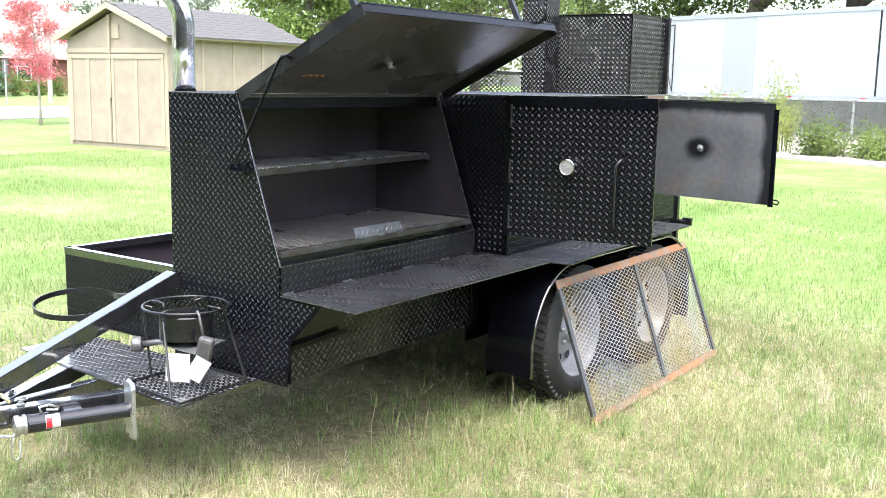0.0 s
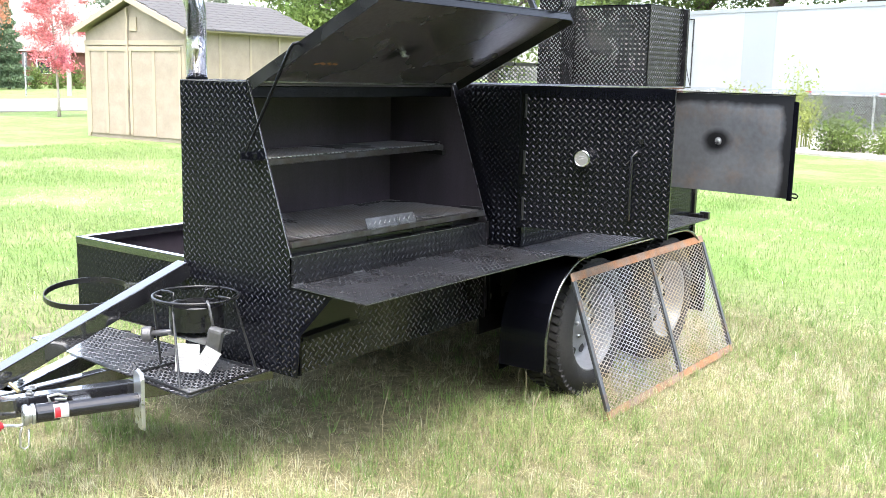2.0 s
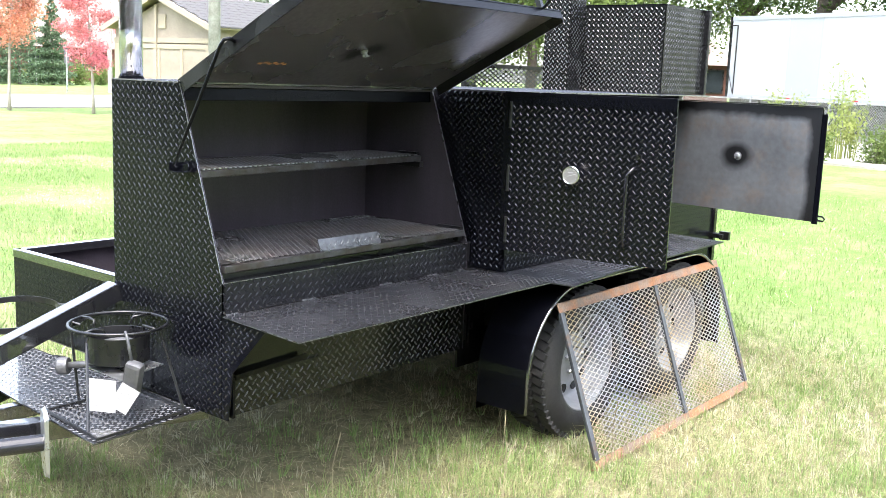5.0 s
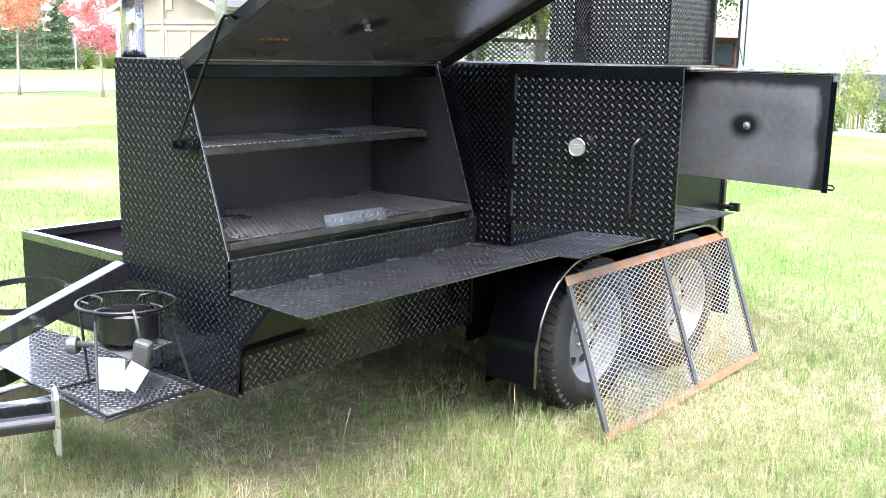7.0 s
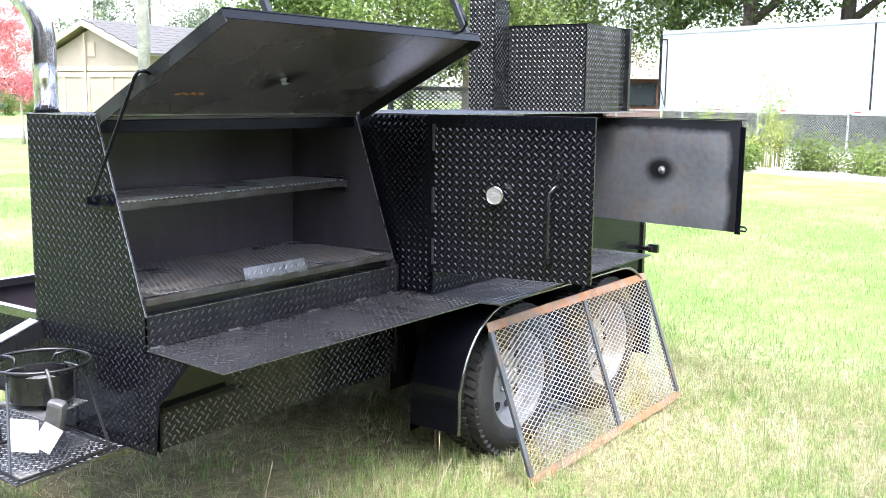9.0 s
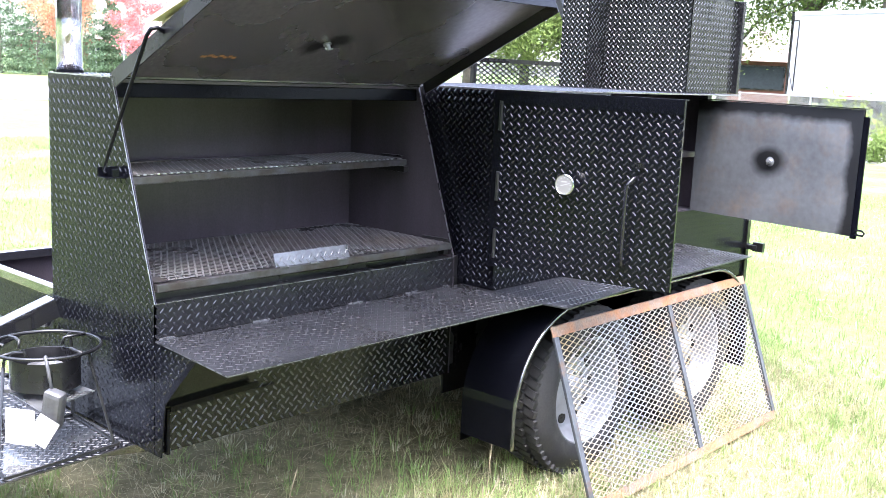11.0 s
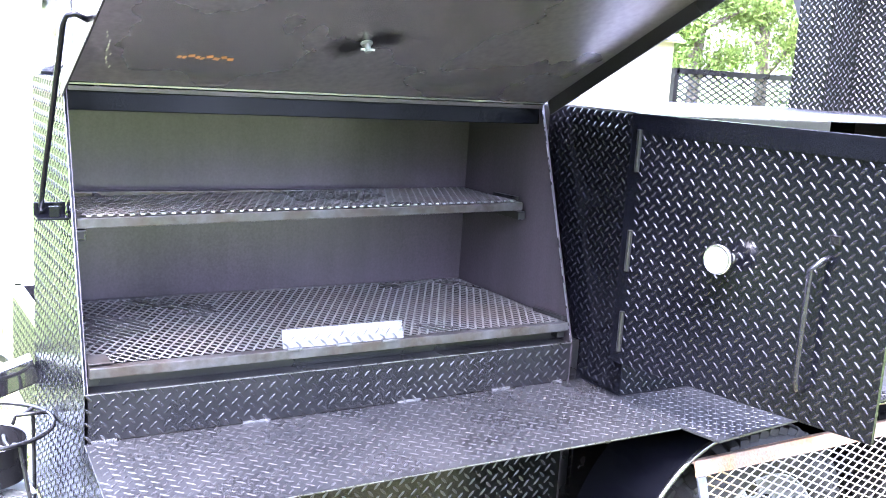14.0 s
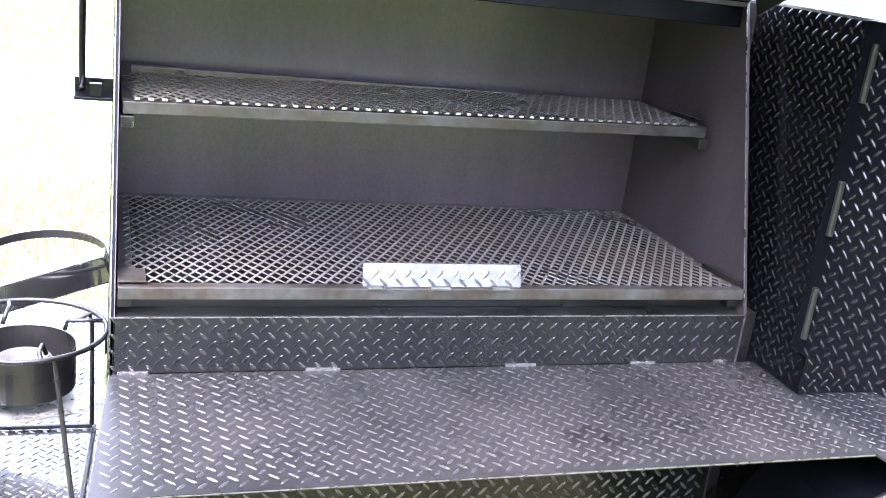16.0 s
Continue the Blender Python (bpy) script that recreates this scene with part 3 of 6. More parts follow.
def overspray(m):
    """Black paint that ran over the top and free edges of the bare face and round its bolt, with a ragged border."""
    n, l = m.node_tree.nodes, m.node_tree.links
    b = n["Principled BSDF"]
    src = b.inputs["Base Color"].links[0].from_socket
    co = n.new("ShaderNodeTexCoord")
    sep = n.new("ShaderNodeSeparateXYZ")
    l.new(co.outputs["Object"], sep.inputs[0])
    nz = n.new("ShaderNodeTexNoise")
    nz.inputs["Scale"].default_value, nz.inputs["Detail"].default_value = 7, 5
    l.new(co.outputs["Object"], nz.inputs["Vector"])

    def math_node(op, a, c):
        k = n.new("ShaderNodeMath")
        k.operation = op
        for i, val in enumerate((a, c)):
            if isinstance(val, (int, float)):
                k.inputs[i].default_value = val
            else:
                l.new(val, k.inputs[i])
        return k.outputs[0]

    wob = math_node("MULTIPLY", math_node("SUBTRACT", nz.outputs["Fac"], 0.5), 0.09)
    top = math_node("SUBTRACT", math_node("ADD", sep.outputs["Z"], wob), 0.495)
    free = math_node("SUBTRACT", math_node("ADD", sep.outputs["X"], wob), 0.815)
    dx, dz = math_node("SUBTRACT", sep.outputs["X"], 0.425), math_node("SUBTRACT", sep.outputs["Z"], 0.285)
    dx = math_node("MULTIPLY", dx, 0.75)
    dist = math_node("SQRT", math_node("ADD", math_node("MULTIPLY", dx, dx), math_node("MULTIPLY", dz, dz)), 0)
    halo = math_node("SUBTRACT", 0.062, math_node("ADD", dist, math_node("MULTIPLY", wob, 0.5)))
    worst = math_node("MAXIMUM", math_node("MAXIMUM", top, free), halo)
    rm = n.new("ShaderNodeMapRange")
    rm.inputs["From Min"].default_value, rm.inputs["From Max"].default_value = -0.02, 0.02
    l.new(worst, rm.inputs["Value"])
    mix = n.new("ShaderNodeMix")
    mix.data_type = "RGBA"
    mix.inputs["B"].default_value = (0.012, 0.012, 0.013, 1)
    l.new(rm.outputs[0], mix.inputs["Factor"])
    l.new(src, mix.inputs["A"])
    l.new(mix.outputs["Result"], b.inputs["Base Color"])


overspray(BARE)
qz0, qz1 = 0.855, 1.405
bm = boxed(0, QW, -0.004, 0.0, 0, qz1 - qz0)
door2 = new("cabinet_door", mesh_of(bm, "cabinet_door", BARE))
door2.matrix_basis = Matrix((( qd.x, -qn.x, 0, q0.x), (qd.y, -qn.y, 0, q0.y), (0, 0, 1, qz0), (0, 0, 0, 1)))
door2.parent = trailer
door2.matrix_parent_inverse = trailer.matrix_basis.inverted()
tagged(door2, "cabinet door swung open, bare inner steel with black overspray")
bm = bmesh.new()
bar(bm, q0 - qn * 0.012 + Vector((0, 0, qz1 + 0.004)), q1 - qn * 0.012 + Vector((0, 0, qz1 + 0.004)), 0.044, 0.005)
bar(bm, q1 + qd * 0.012 + qn * 0.0 + Vector((0, 0, qz0 - 0.01)), q1 + qd * 0.012 + Vector((0, 0, qz1 - 0.03)), 0.03, 0.006, up=qn)
part("door_rim", bm, BLACK, door2)
part("door_skin", tread([(0.0, qz0), (QW, qz0), (QW, qz1), (0.0, qz1)], q0 - qn * 0.010 + qd * QW, -qd, Z, 0.004), BLACK, door2)
bc = q0 + qd * 0.432 + qn * 0.001 + Vector((0, 0, qz0 + 0.285))
bm = lathe(bmesh.new(), bc, qn, [(0.0, 0), (0.022, 0), (0.022, 0.004), (0.014, 0.005), (0.013, 0.018), (0.0, 0.02)], 12)
part("gauge_nut", bm, ZINC, door2)
bm = tube(bmesh.new(), [q1 + qd * 0.02 + Vector((0, 0, qz0 + 0.01)), q1 + qd * 0.055 + Vector((0, 0, qz0 + 0.008)), q1 + qd * 0.062 + Vector((0, 0, qz0 + 0.02)), q1 + qd * 0.05 + Vector((0, 0, qz0 + 0.03)), q1 + qd * 0.02 + Vector((0, 0, qz0 + 0.03))], 0.0045, 8)
part("door_hasp", bm, BLACK, door2)

# tall firebox cabinet at the rear, with its flue
part("rear_cabinet_front", tread([(-0.585, TOP + 0.006), (-0.09, TOP + 0.006), (-0.09, 1.895), (-0.585, 1.895)], (0, 2.955, 0), X, Z, rise=0.0022), SHEEN, trailer)
part("rear_cabinet_side", tread([(2.955, TOP + 0.006), (3.415, TOP + 0.006), (3.415, 1.895), (2.955, 1.895)], (-0.088, 0, 0), Y, Z, rise=0.0022), SHEEN, trailer)
part("rear_cabinet_top", boxed(-0.585, -0.088, 2.955, 3.415, 1.895, 1.90), BLACK, trailer)
part("rear_cabinet_back", boxed(-0.585, -0.09, 3.41, 3.415, TOP + 0.006, 1.895), BLACK, trailer)
part("rear_cabinet_edge", boxed(-0.10, -0.06, 3.416, 3.445, TOP + 0.006, 1.90, 0.003), SATIN, trailer)
part("flue_front", tread([(-0.735, TOP + 0.006), (-0.575, TOP + 0.006), (-0.575, 2.035), (-0.735, 2.035)], (0, 2.80, 0), X, Z, rise=0.0022), SHEEN, trailer)
part("flue_side", tread([(2.80, TOP + 0.006), (2.954, TOP + 0.006), (2.954, 2.035), (2.80, 2.035)], (-0.573, 0, 0), Y, Z), SHEEN, trailer)
part("flue_back", boxed(-0.735, -0.577, 2.95, 2.954, 1.90, 2.035), BLACK, trailer)
part("flue_side", boxed(-0.735, -0.731, 2.804, 2.954, TOP + 0.006, 2.035), BLACK, trailer)

# tube frame and mesh rail on the far side
bm = bmesh.new()
f0, f1 = Vector((-0.60, 0, 1.47)), Vector((-0.90, 0, 2.06))
for yy in (1.32, 2.86):
    bar(bm, f0 + Vector((0, yy, 0)), f1 + Vector((0, yy, 0)), 0.03, 0.03, up=Y)
bar(bm, f1 + Vector((0, 1.305, 0)), f1 + Vector((0, 2.875, 0)), 0.03, 0.03)
part("far_tube_frame", bm, SATIN, trailer)
bm = bmesh.new()
bar(bm, (-1.02, 2.46, 1.552), (-1.02, 3.60, 1.552), 0.022, 0.022)
bar(bm, (-1.02, 2.46, 0.74), (-1.02, 2.46, 1.56), 0.022, 0.022, up=Y)
bar(bm, (-1.02, 3.60, 0.74), (-1.02, 3.60, 1.56), 0.022, 0.022, up=Y)
part("far_rail", bm, SATIN, trailer)
mesh_part("far_rail_mesh", expanded(1.12, 0.30, 0.05, 0.024, 0.0075, 0.003, (-1.02, 2.47, 1.25), Y, Z), SATIN, trailer)

# chrome stack
SX, SY = -0.545, 0.052
bm = tube(bmesh.new(), [(SX, SY, 1.44), (SX, SY, 1.60), (SX, SY, 1.685), (SX - 0.005, SY - 0.004, 1.72), (SX - 0.018, SY - 0.016, 1.76), (SX - 0.038, SY - 0.034, 1.795), (SX - 0.065, SY - 0.06, 1.835)], 0.038, 32, cap=False)
bmesh.ops.solidify(bm, geom=bm.faces[:], thickness=0.002)
part("chrome_pipe", bm, CHROME, trailer, "curved polished chrome exhaust pipe", smooth=True)
part("pipe_collar", tube(bmesh.new(), [(SX, SY, 1.437), (SX, SY, 1.444)], 0.041, 32), BLACK, trailer)

# wood box behind the grill
WB = (-1.38, -0.585, 0.062, 1.20)
WZ0, WZ1 = 0.42, 0.742
part("wood_box_front", tread([(WB[0], WZ0), (WB[1], WZ0), (WB[1], WZ1 - 0.03), (WB[0], WZ1 - 0.03)], (0, WB[2], 0), X, Z), BLACK, trailer)
part("wood_box_side", boxed(WB[0], WB[0] + 0.004, WB[2] + 0.001, WB[3], WZ0, WZ1 - 0.03), INNER, trailer)
part("wood_box_back", boxed(WB[0], WB[1], WB[3], WB[3] + 0.004, WZ0, WZ1 - 0.03), INNER, trailer)
part("wood_box_floor", boxed(WB[0], WB[1], WB[2], WB[3], WZ0 - 0.004, WZ0), INNER, trailer)
RIM = material("glossy_black_tube", (0.012, 0.012, 0.014), 0.16, vary=0.25, scale=6, coat=1.0, bump=0.05, spec=1.0)
RIM.node_tree.nodes["Principled BSDF"].inputs["Coat IOR"].default_value = 1.8
for a, b in (((WB[0] + 0.015, WB[2]), (WB[0] + 0.015, WB[3])), ((WB[0], WB[2] + 0.012), (WB[1], WB[2] + 0.012)), ((WB[0], WB[3]), (WB[1], WB[3]))):
    bm = bar(bmesh.new(), (*a, WZ1 - 0.015), (*b, WZ1 - 0.015), 0.032, 0.032, bevel=0.003)
    part("wood_box_rim", bm, RIM, trailer)

# tongue
def tongue_bar(name, a, b, w, h):
    return part(name, bar(bmesh.new(), a, b, w, h, bevel=0.004), RIM, trailer)


part("platform", tread([(-1.15, -0.312), (-0.078, -0.402), (-0.10, -0.006), (-1.16, -0.006)], (0, 0, 0.40), X, Y, 0.005, pitch=0.026, rise=0.0016), PLATE, trailer)
tongue_bar("brace_tube", (-0.575, 0.0, 0.716), (-0.618, -0.86, 0.406), 0.062, 0.062)
tongue_bar("tongue_tube", (-0.21, 0.10, 0.36), (-0.605, -0.93, 0.36), 0.055, 0.065)
tongue_bar("tongue_tube", (-0.99, 0.02, 0.362), (-0.61, -0.74, 0.362), 0.055, 0.065)
tongue_bar("tongue_tube", (-0.585, -0.15, 0.365), (-0.600, -0.72, 0.365), 0.04, 0.05)
tongue_bar("tongue_tube", (-0.61, -0.70, 0.357), (-0.63, -1.16, 0.357), 0.085, 0.075)
bm = boxed(-0.685, -0.575, -1.40, -1.14, 0.325, 0.40, 0.012)
part("hitch_coupler", bm, SATIN, trailer)
BRASS = material("yellow_zinc_rod", (0.42, 0.36, 0.20), 0.35, metal=0.8, vary=0.2, scale=20)
part("hitch_pin", tube(bmesh.new(), [(-0.735, -0.735, 0.438), (-0.60, -0.733, 0.432), (-0.535, -0.728, 0.405)], 0.0065, 10), BRASS, trailer, "thin brass-coloured pin lying across the tongue", smooth=True)
for p in ((-0.648, -0.655, 0.398), (-0.560, -0.665, 0.394), (-0.52, -0.70, 0.394)):
    bm = lathe(bmesh.new(), p, Z, [(0, 0.004), (0.014, 0.004), (0.014, 0.0), (0.009, 0.001), (0.009, 0.012), (0.0, 0.013)], 6)
    part("tongue_bolt", bm, ZINC, trailer)
# swivel jack folded along the tongue
J0, J1 = Vector((-0.440, -0.762, 0.355)), Vector((-0.302, -0.433, 0.353))
jd = (J1 - J0).normalized()
js = Vector((jd.y, -jd.x, 0))
JUP = Vector(Z)
jack = part("trailer_jack", tube(bmesh.new(), [J0 + jd * 0.03, J1], 0.026, 24), GLOSS, trailer, "black swivel jack folded along the tongue", smooth=False)
part("jack_sleeve", lathe(bmesh.new(), J0, jd, [(0.0, 0.028), (0.0295, 0.028), (0.031, 0.031), (0.031, 0.10), (0.0262, 0.104)], 24), GLOSS, jack)
part("jack_head", lathe(bmesh.new(), J0, jd, [(0.0, -0.012), (0.030, -0.012), (0.034, -0.008), (0.034, 0.004), (0.029, 0.006), (0.029, 0.014), (0.034, 0.016), (0.034, 0.025), (0.0, 0.027)], 24), ZINC, jack)
bm = bmesh.new()
prof = []
fw, fh, fr = 0.05, 0.097, 0.022
for cx_, cz_, a0 in ((fw - fr, fh - fr, 0), (-fw + fr, fh - fr, 90), (-fw + fr, -fh + fr, 180), (fw - fr, -fh + fr, 270)):
    for q in range(6):
        a = radians(a0 + 18 * q)
        prof.append((cx_ + fr * math.cos(a), cz_ + fr * math.sin(a)))
for off, sc in ((0.0, 1.0), (0.004, 1.0), (0.012, 1.06)):
    ringv = [bm.verts.new(J1 + jd * off + js * (u_ * sc) + JUP * (v_ * sc)) for u_, v_ in prof]
    if off == 0.0:
        bm.faces.new(ringv)
    else:
        for k in range(len(prof)):
            bm.faces.new((last[k], last[(k + 1) % len(prof)], ringv[(k + 1) % len(prof)], ringv[k]))
    if off == 0.004:
        bm.faces.new([bm.verts.new(v.co.copy()) for v in ringv])
    last = ringv
bmesh.ops.recalc_face_normals(bm, faces=bm.faces[:])
part("jack_foot", bm, ZINC, jack, "zinc-plated rounded foot plate")
bm = tube(bmesh.new(), [J0 - JUP * 0.028, J0 - JUP * 0.034 - jd * 0.02, J0 - JUP * 0.026 - jd * 0.07], 0.0055, 8)
part("jack_crank", bm, ZINC, jack)
bm = lathe(bmesh.new(), J0 - JUP * 0.026 - jd * 0.07, -jd, [(0, 0), (0.009, 0), (0.011, 0.005), (0.018, 0.011), (0.0205, 0.024), (0.016, 0.037), (0, 0.041)], 16)
part("crank_knob", bm, RED, jack, "red plastic crank knob", smooth=True)


def wrap(name, a, b, t0, t1, r, mat, par):
    """A curved sticker on the jack's outer side."""
    bm = bmesh.new()
    rows_ = []
    for k in range(9):
        t = radians(t0 + (t1 - t0) * k / 8)
        d = js * math.cos(t) + JUP * math.sin(t)
        rows_.append((bm.verts.new(J0 + jd * a + d * r), bm.verts.new(J0 + jd * b + d * r)))
    for p, q in zip(rows_, rows_[1:]):
        bm.faces.new((p[0], p[1], q[1], q[0]))
    return part(name, bm, mat, par)


lab = wrap("jack_label", 0.082, 0.128, -30, 62, 0.0316, PAPER, jack)
wrap("label_stripe", 0.084, 0.102, -26, 40, 0.0320, RED, lab)
bm = tube(bmesh.new(), [J0 + jd * 0.075 + JUP * 0.032, J0 + jd * 0.07 + JUP * 0.05 - js * 0.01, J0 + jd * 0.10 + JUP * 0.056, J0 + jd * 0.13 + JUP * 0.046, J0 + jd * 0.125 + JUP * 0.036, J0 + jd * 0.09 + JUP * 0.04], 0.0048, 8)
part("pull_ring", bm, ZINC, jack, smooth=True)
c = J0 - JUP * 0.03 - jd * 0.012
bm = tube(bmesh.new(), [c, c - JUP * 0.03 - jd * 0.008, c - JUP * 0.075 - jd * 0.010, c - JUP * 0.085 + jd * 0.004, c - JUP * 0.075 + jd * 0.016, c - JUP * 0.02 + jd * 0.018], 0.0032, 8)
part("spring_clip", bm, ZINC, jack, smooth=True)
part("jack_mount", bar(bmesh.new(), J0 + jd * 0.15 - js * 0.045, J0 + jd * 0.21 - js * 0.045, 0.045, 0.045, bevel=0.004), RIM, jack)
# bottle hoop
bm = ring(bmesh.new(), (-0.97, -0.165, 0.585), 0.165, 0.004, axis=(0.09, -0.09, 1), flat=(0.004, 0.022))
part("bottle_hoop", bm, SATIN, trailer)
bm = bar(bmesh.new(), (-0.93, -0.015, 0.598), (-0.75, 0.060, 0.612), 0.02, 0.02)
part("hoop_arm", bm, GALV, trailer)

# fender and wheels
WX0, WX1 = 0.12, 0.345
WY = (1.64, 2.46)
WR = 0.325
FR = 0.36
pts = [(1.150, 0.22), (1.150, 0.27), (1.150, 0.33)]
for k in range(1, 19):
    a = radians(180 - 90 * k / 18)
    pts.append((1.51 + FR * math.cos(a), 0.33 + FR * math.sin(a)))
for k in range(19):
    a = radians(90 - 90 * k / 18)
    pts.append((2.52 + FR * math.cos(a), 0.33 + FR * math.sin(a)))
pts.append((2.88, 0.19))
fx0, fx1 = 0.135, 0.37
bm = bmesh.new()
inn = [(1.154, 0.22)] + [(y + (0.004 if y < 2.0 else -0.004) * (1 if z < 0.68 else 0), z - 0.004) for y, z in pts[1:-1]] + [(2.876, 0.19)]
outer = [[bm.verts.new((fx0, y, z)), bm.verts.new((fx1, y, z))] for y, z in pts]
inner = [[bm.verts.new((fx0, y, z)), bm.verts.new((fx1, y, z))] for y, z in inn]
for (p, q), (r, s_) in zip(zip(outer, outer[1:]), zip(inner, inner[1:])):
    bm.faces.new((p[0], p[1], q[1], q[0]))
    bm.faces.new((r[1], r[0], s_[0], s_[1]))
    bm.faces.new((p[1], r[1], s_[1], q[1]))
    bm.faces.new((r[0], p[0], q[0], s_[0]))
bm.faces.new((outer[0][0], inner[0][0], inner[0][1], outer[0][1]))
bmesh.ops.recalc_face_normals(bm, faces=bm.faces[:])
part("fender", bm, BLACK, trailer)
part("fender_edge", tube(bmesh.new(), [(fx1, y, z) for y, z in pts], 0.007, 8), RIM, trailer, smooth=True)
bm = bmesh.new()
strip = [[bm.verts.new((fx0, y, z)), bm.verts.new((fx0, y, 0.19))] for y, z in pts]
for p, q in zip(strip, strip[1:]):
    if abs(p[1].co.y - q[1].co.y) > 1e-4:
        bm.faces.new((p[0], p[1], q[1], q[0]))
bmesh.ops.solidify(bm, geom=bm.faces[:], thickness=0.003)
part("fender_inner", bm, SATIN, trailer)


def wheel(cy):
    w = part("wheel", lathe(bmesh.new(), (WX0 + 0.02, cy, WR), X, [(0.0, 0.10), (0.05, 0.10), (0.06, 0.12), (0.0, 0.125)], 24), SATIN, trailer)
    R = WR
    prof = [(0.20, 0.0), (0.245, -0.012), (0.285, 0.0), (R - 0.02, 0.012), (R - 0.008, 0.03), (R - 0.004, 0.11), (R - 0.008, 0.195), (R - 0.022, 0.214), (R - 0.055, 0.23), (0.25, 0.236), (0.217, 0.228), (0.207, 0.222), (0.20, 0.2)]
    part("tyre", lathe(bmesh.new(), (WX0, cy, WR), X, prof, 64), RUBBER, w, smooth=True)
    bm = bmesh.new()
    for k in range(56):
        a = 2 * math.pi * k / 56
        for j, (x0, x1) in enumerate(((0.012, 0.05), (0.060, 0.105), (0.115, 0.162), (0.172, 0.218))):
            off = (0.3 if j % 2 else 0.0) * 2 * math.pi / 56
            m = Matrix.Translation((WX0, cy, WR)) @ Matrix.Rotation(a + off, 4, "X") @ Matrix.Rotation(0.25 if j < 2 else -0.25, 4, "Z")
            edge = -0.010 if j in (0, 3) else 0.0
            box(bm, x0, x1, -0.0125, 0.0125, R - 0.012 + edge, R + 0.007 + edge, 0.0, m)
    part("tyre_tread", bm, RUBBER, w)
    prof = [(0.208, 0.215), (0.204, 0.222), (0.198, 0.215), (0.192, 0.17), (0.174, 0.13), (0.163, 0.12), (0.12, 0.135), (0.075, 0.15), (0.045, 0.15), (0.042, 0.165), (0.0, 0.168)]
    rim = part("rim", lathe(bmesh.new(), (WX0, cy, WR), X, prof, 48), WHEEL, w, smooth=True)
    for k in range(10):
        a = 2 * math.pi * k / 10
        c = (WX0 + 0.134, cy + 0.128 * math.cos(a), WR + 0.128 * math.sin(a))
        part("rim_hole", lathe(bmesh.new(), c, (1, 0, 0), [(0.0, 0.004), (0.021, 0.004), (0.023, 0.0)], 14), SATIN, rim)
    for k in range(5):
        a = 2 * math.pi * k / 5 + 0.3
        c = (WX0 + 0.15, cy + 0.057 * math.cos(a), WR + 0.057 * math.sin(a))
        part("wheel_nut", lathe(bmesh.new(), c, X, [(0.011, 0), (0.011, 0.012), (0.006, 0.018), (0, 0.018)], 6), ZINC, rim)


for cy in WY:
    wheel(cy)
bm = bar(bmesh.new(), (-0.30, 0.15, 0.36), (-0.30, 3.70, 0.36), 0.05, 0.06)
part("chassis_rail", bm, SATIN, trailer)
bm = bar(bmesh.new(), (-1.0, 0.15, 0.365), (-1.0, 3.70, 0.365), 0.05, 0.06)
part("chassis_rail", bm, SATIN, trailer)
for cy in WY:
    part("axle", tube(bmesh.new(), [(-1.15, cy, WR), (WX0 + 0.1, cy, WR)], 0.03, 12), SATIN, trailer)
    part("far_wheel", lathe(bmesh.new(), (-1.37, cy, WR), X, [(0.0, 0.0), (0.19, 0.0), (0.30, -0.01), (WR, 0.04), (WR, 0.18), (0.30, 0.22), (0.0, 0.2)], 40), RUBBER, trailer)
part("belly_panel", boxed(-1.36, -0.06, 1.25, 3.7, 0.40, 0.42), SATIN, trailer)
part("frame_side", boxed(-0.055, -0.045, 1.245, 2.86, 0.30, 0.73), SATIN, trailer)
part("far_side_panel", boxed(-1.372, -1.362, 1.21, 3.70, 0.30, 0.73), SATIN, trailer)
part("far_fender", boxed(-1.40, -1.10, 1.25, 2.95, 0.66, 0.68, 0.004), SATIN, trailer)

# ---------------------------------------------------------------- cooking grate and upper rack
grate = thing("cooking_grate", "seasoned expanded-metal cooking grate with a galvanised tab, lying in the grill", "grill grate", (-0.28, 0.6, 0.87))
mesh_part("mesh", expanded(1.175, 0.52, 0.0226, 0.035, 0.0056, 0.003, (-0.02, 0.022, 0.884), Y, (-1, 0, 0)), GRATE, grate)
for a, b in (((-0.012, 0.010), (-0.016, 1.21)), ((-0.55, 0.012), (-0.55, 1.21)), ((-0.537, 0.023), (-0.026, 0.023)), ((-0.537, 1.197), (-0.028, 1.197))):
    part("frame_bar", bar(bmesh.new(), (*a, 0.871), (*b, 0.871), 0.024, 0.022, bevel=0.002), GRATE_BAR, grate)
for yy, w in ((0.032, 0.045),):
    part("corner_plate", boxed(-0.075, -0.012, yy - w / 2, yy + w / 2, 0.8865, 0.889, 0.0008), GRATE_BAR, grate)
tab = tread([(0.0, 0.0), (0.302, 0.0), (0.302, 0.042), (0.0, 0.042)], (-0.010, 0.422, 0.8825), Y, (-0.343, 0, 0.939), 0.003, pitch=0.03, rise=0.002)
tabo = part("tab", tab, GALV, grate, "bright galvanised sheet tab")
for k in (0.445, 0.565, 0.68):
    part("tab_weld", boxed(-0.008, 0.004, k - 0.018, k + 0.018, 0.880, 0.886, 0.002), GALV, tabo)
part("end_clip", bar(bmesh.new(), (-0.125, 1.188, 0.892), (-0.018, 1.203, 0.892), 0.016, 0.010, bevel=0.001), SATIN, grate)
rack = thing("warming_rack", "expanded-metal warming rack on angle supports inside the grill", "grill rack", (-0.35, 0.6, 1.15))
ru = Vector((-0.10, 1.19, 0)).normalized()
mesh_part("mesh", expanded(1.165, 0.27, 0.0226, 0.035, 0.0056, 0.003, (-0.146, 0.030, 1.166), ru, (-ru.y, ru.x, 0)), GRATE, rack)
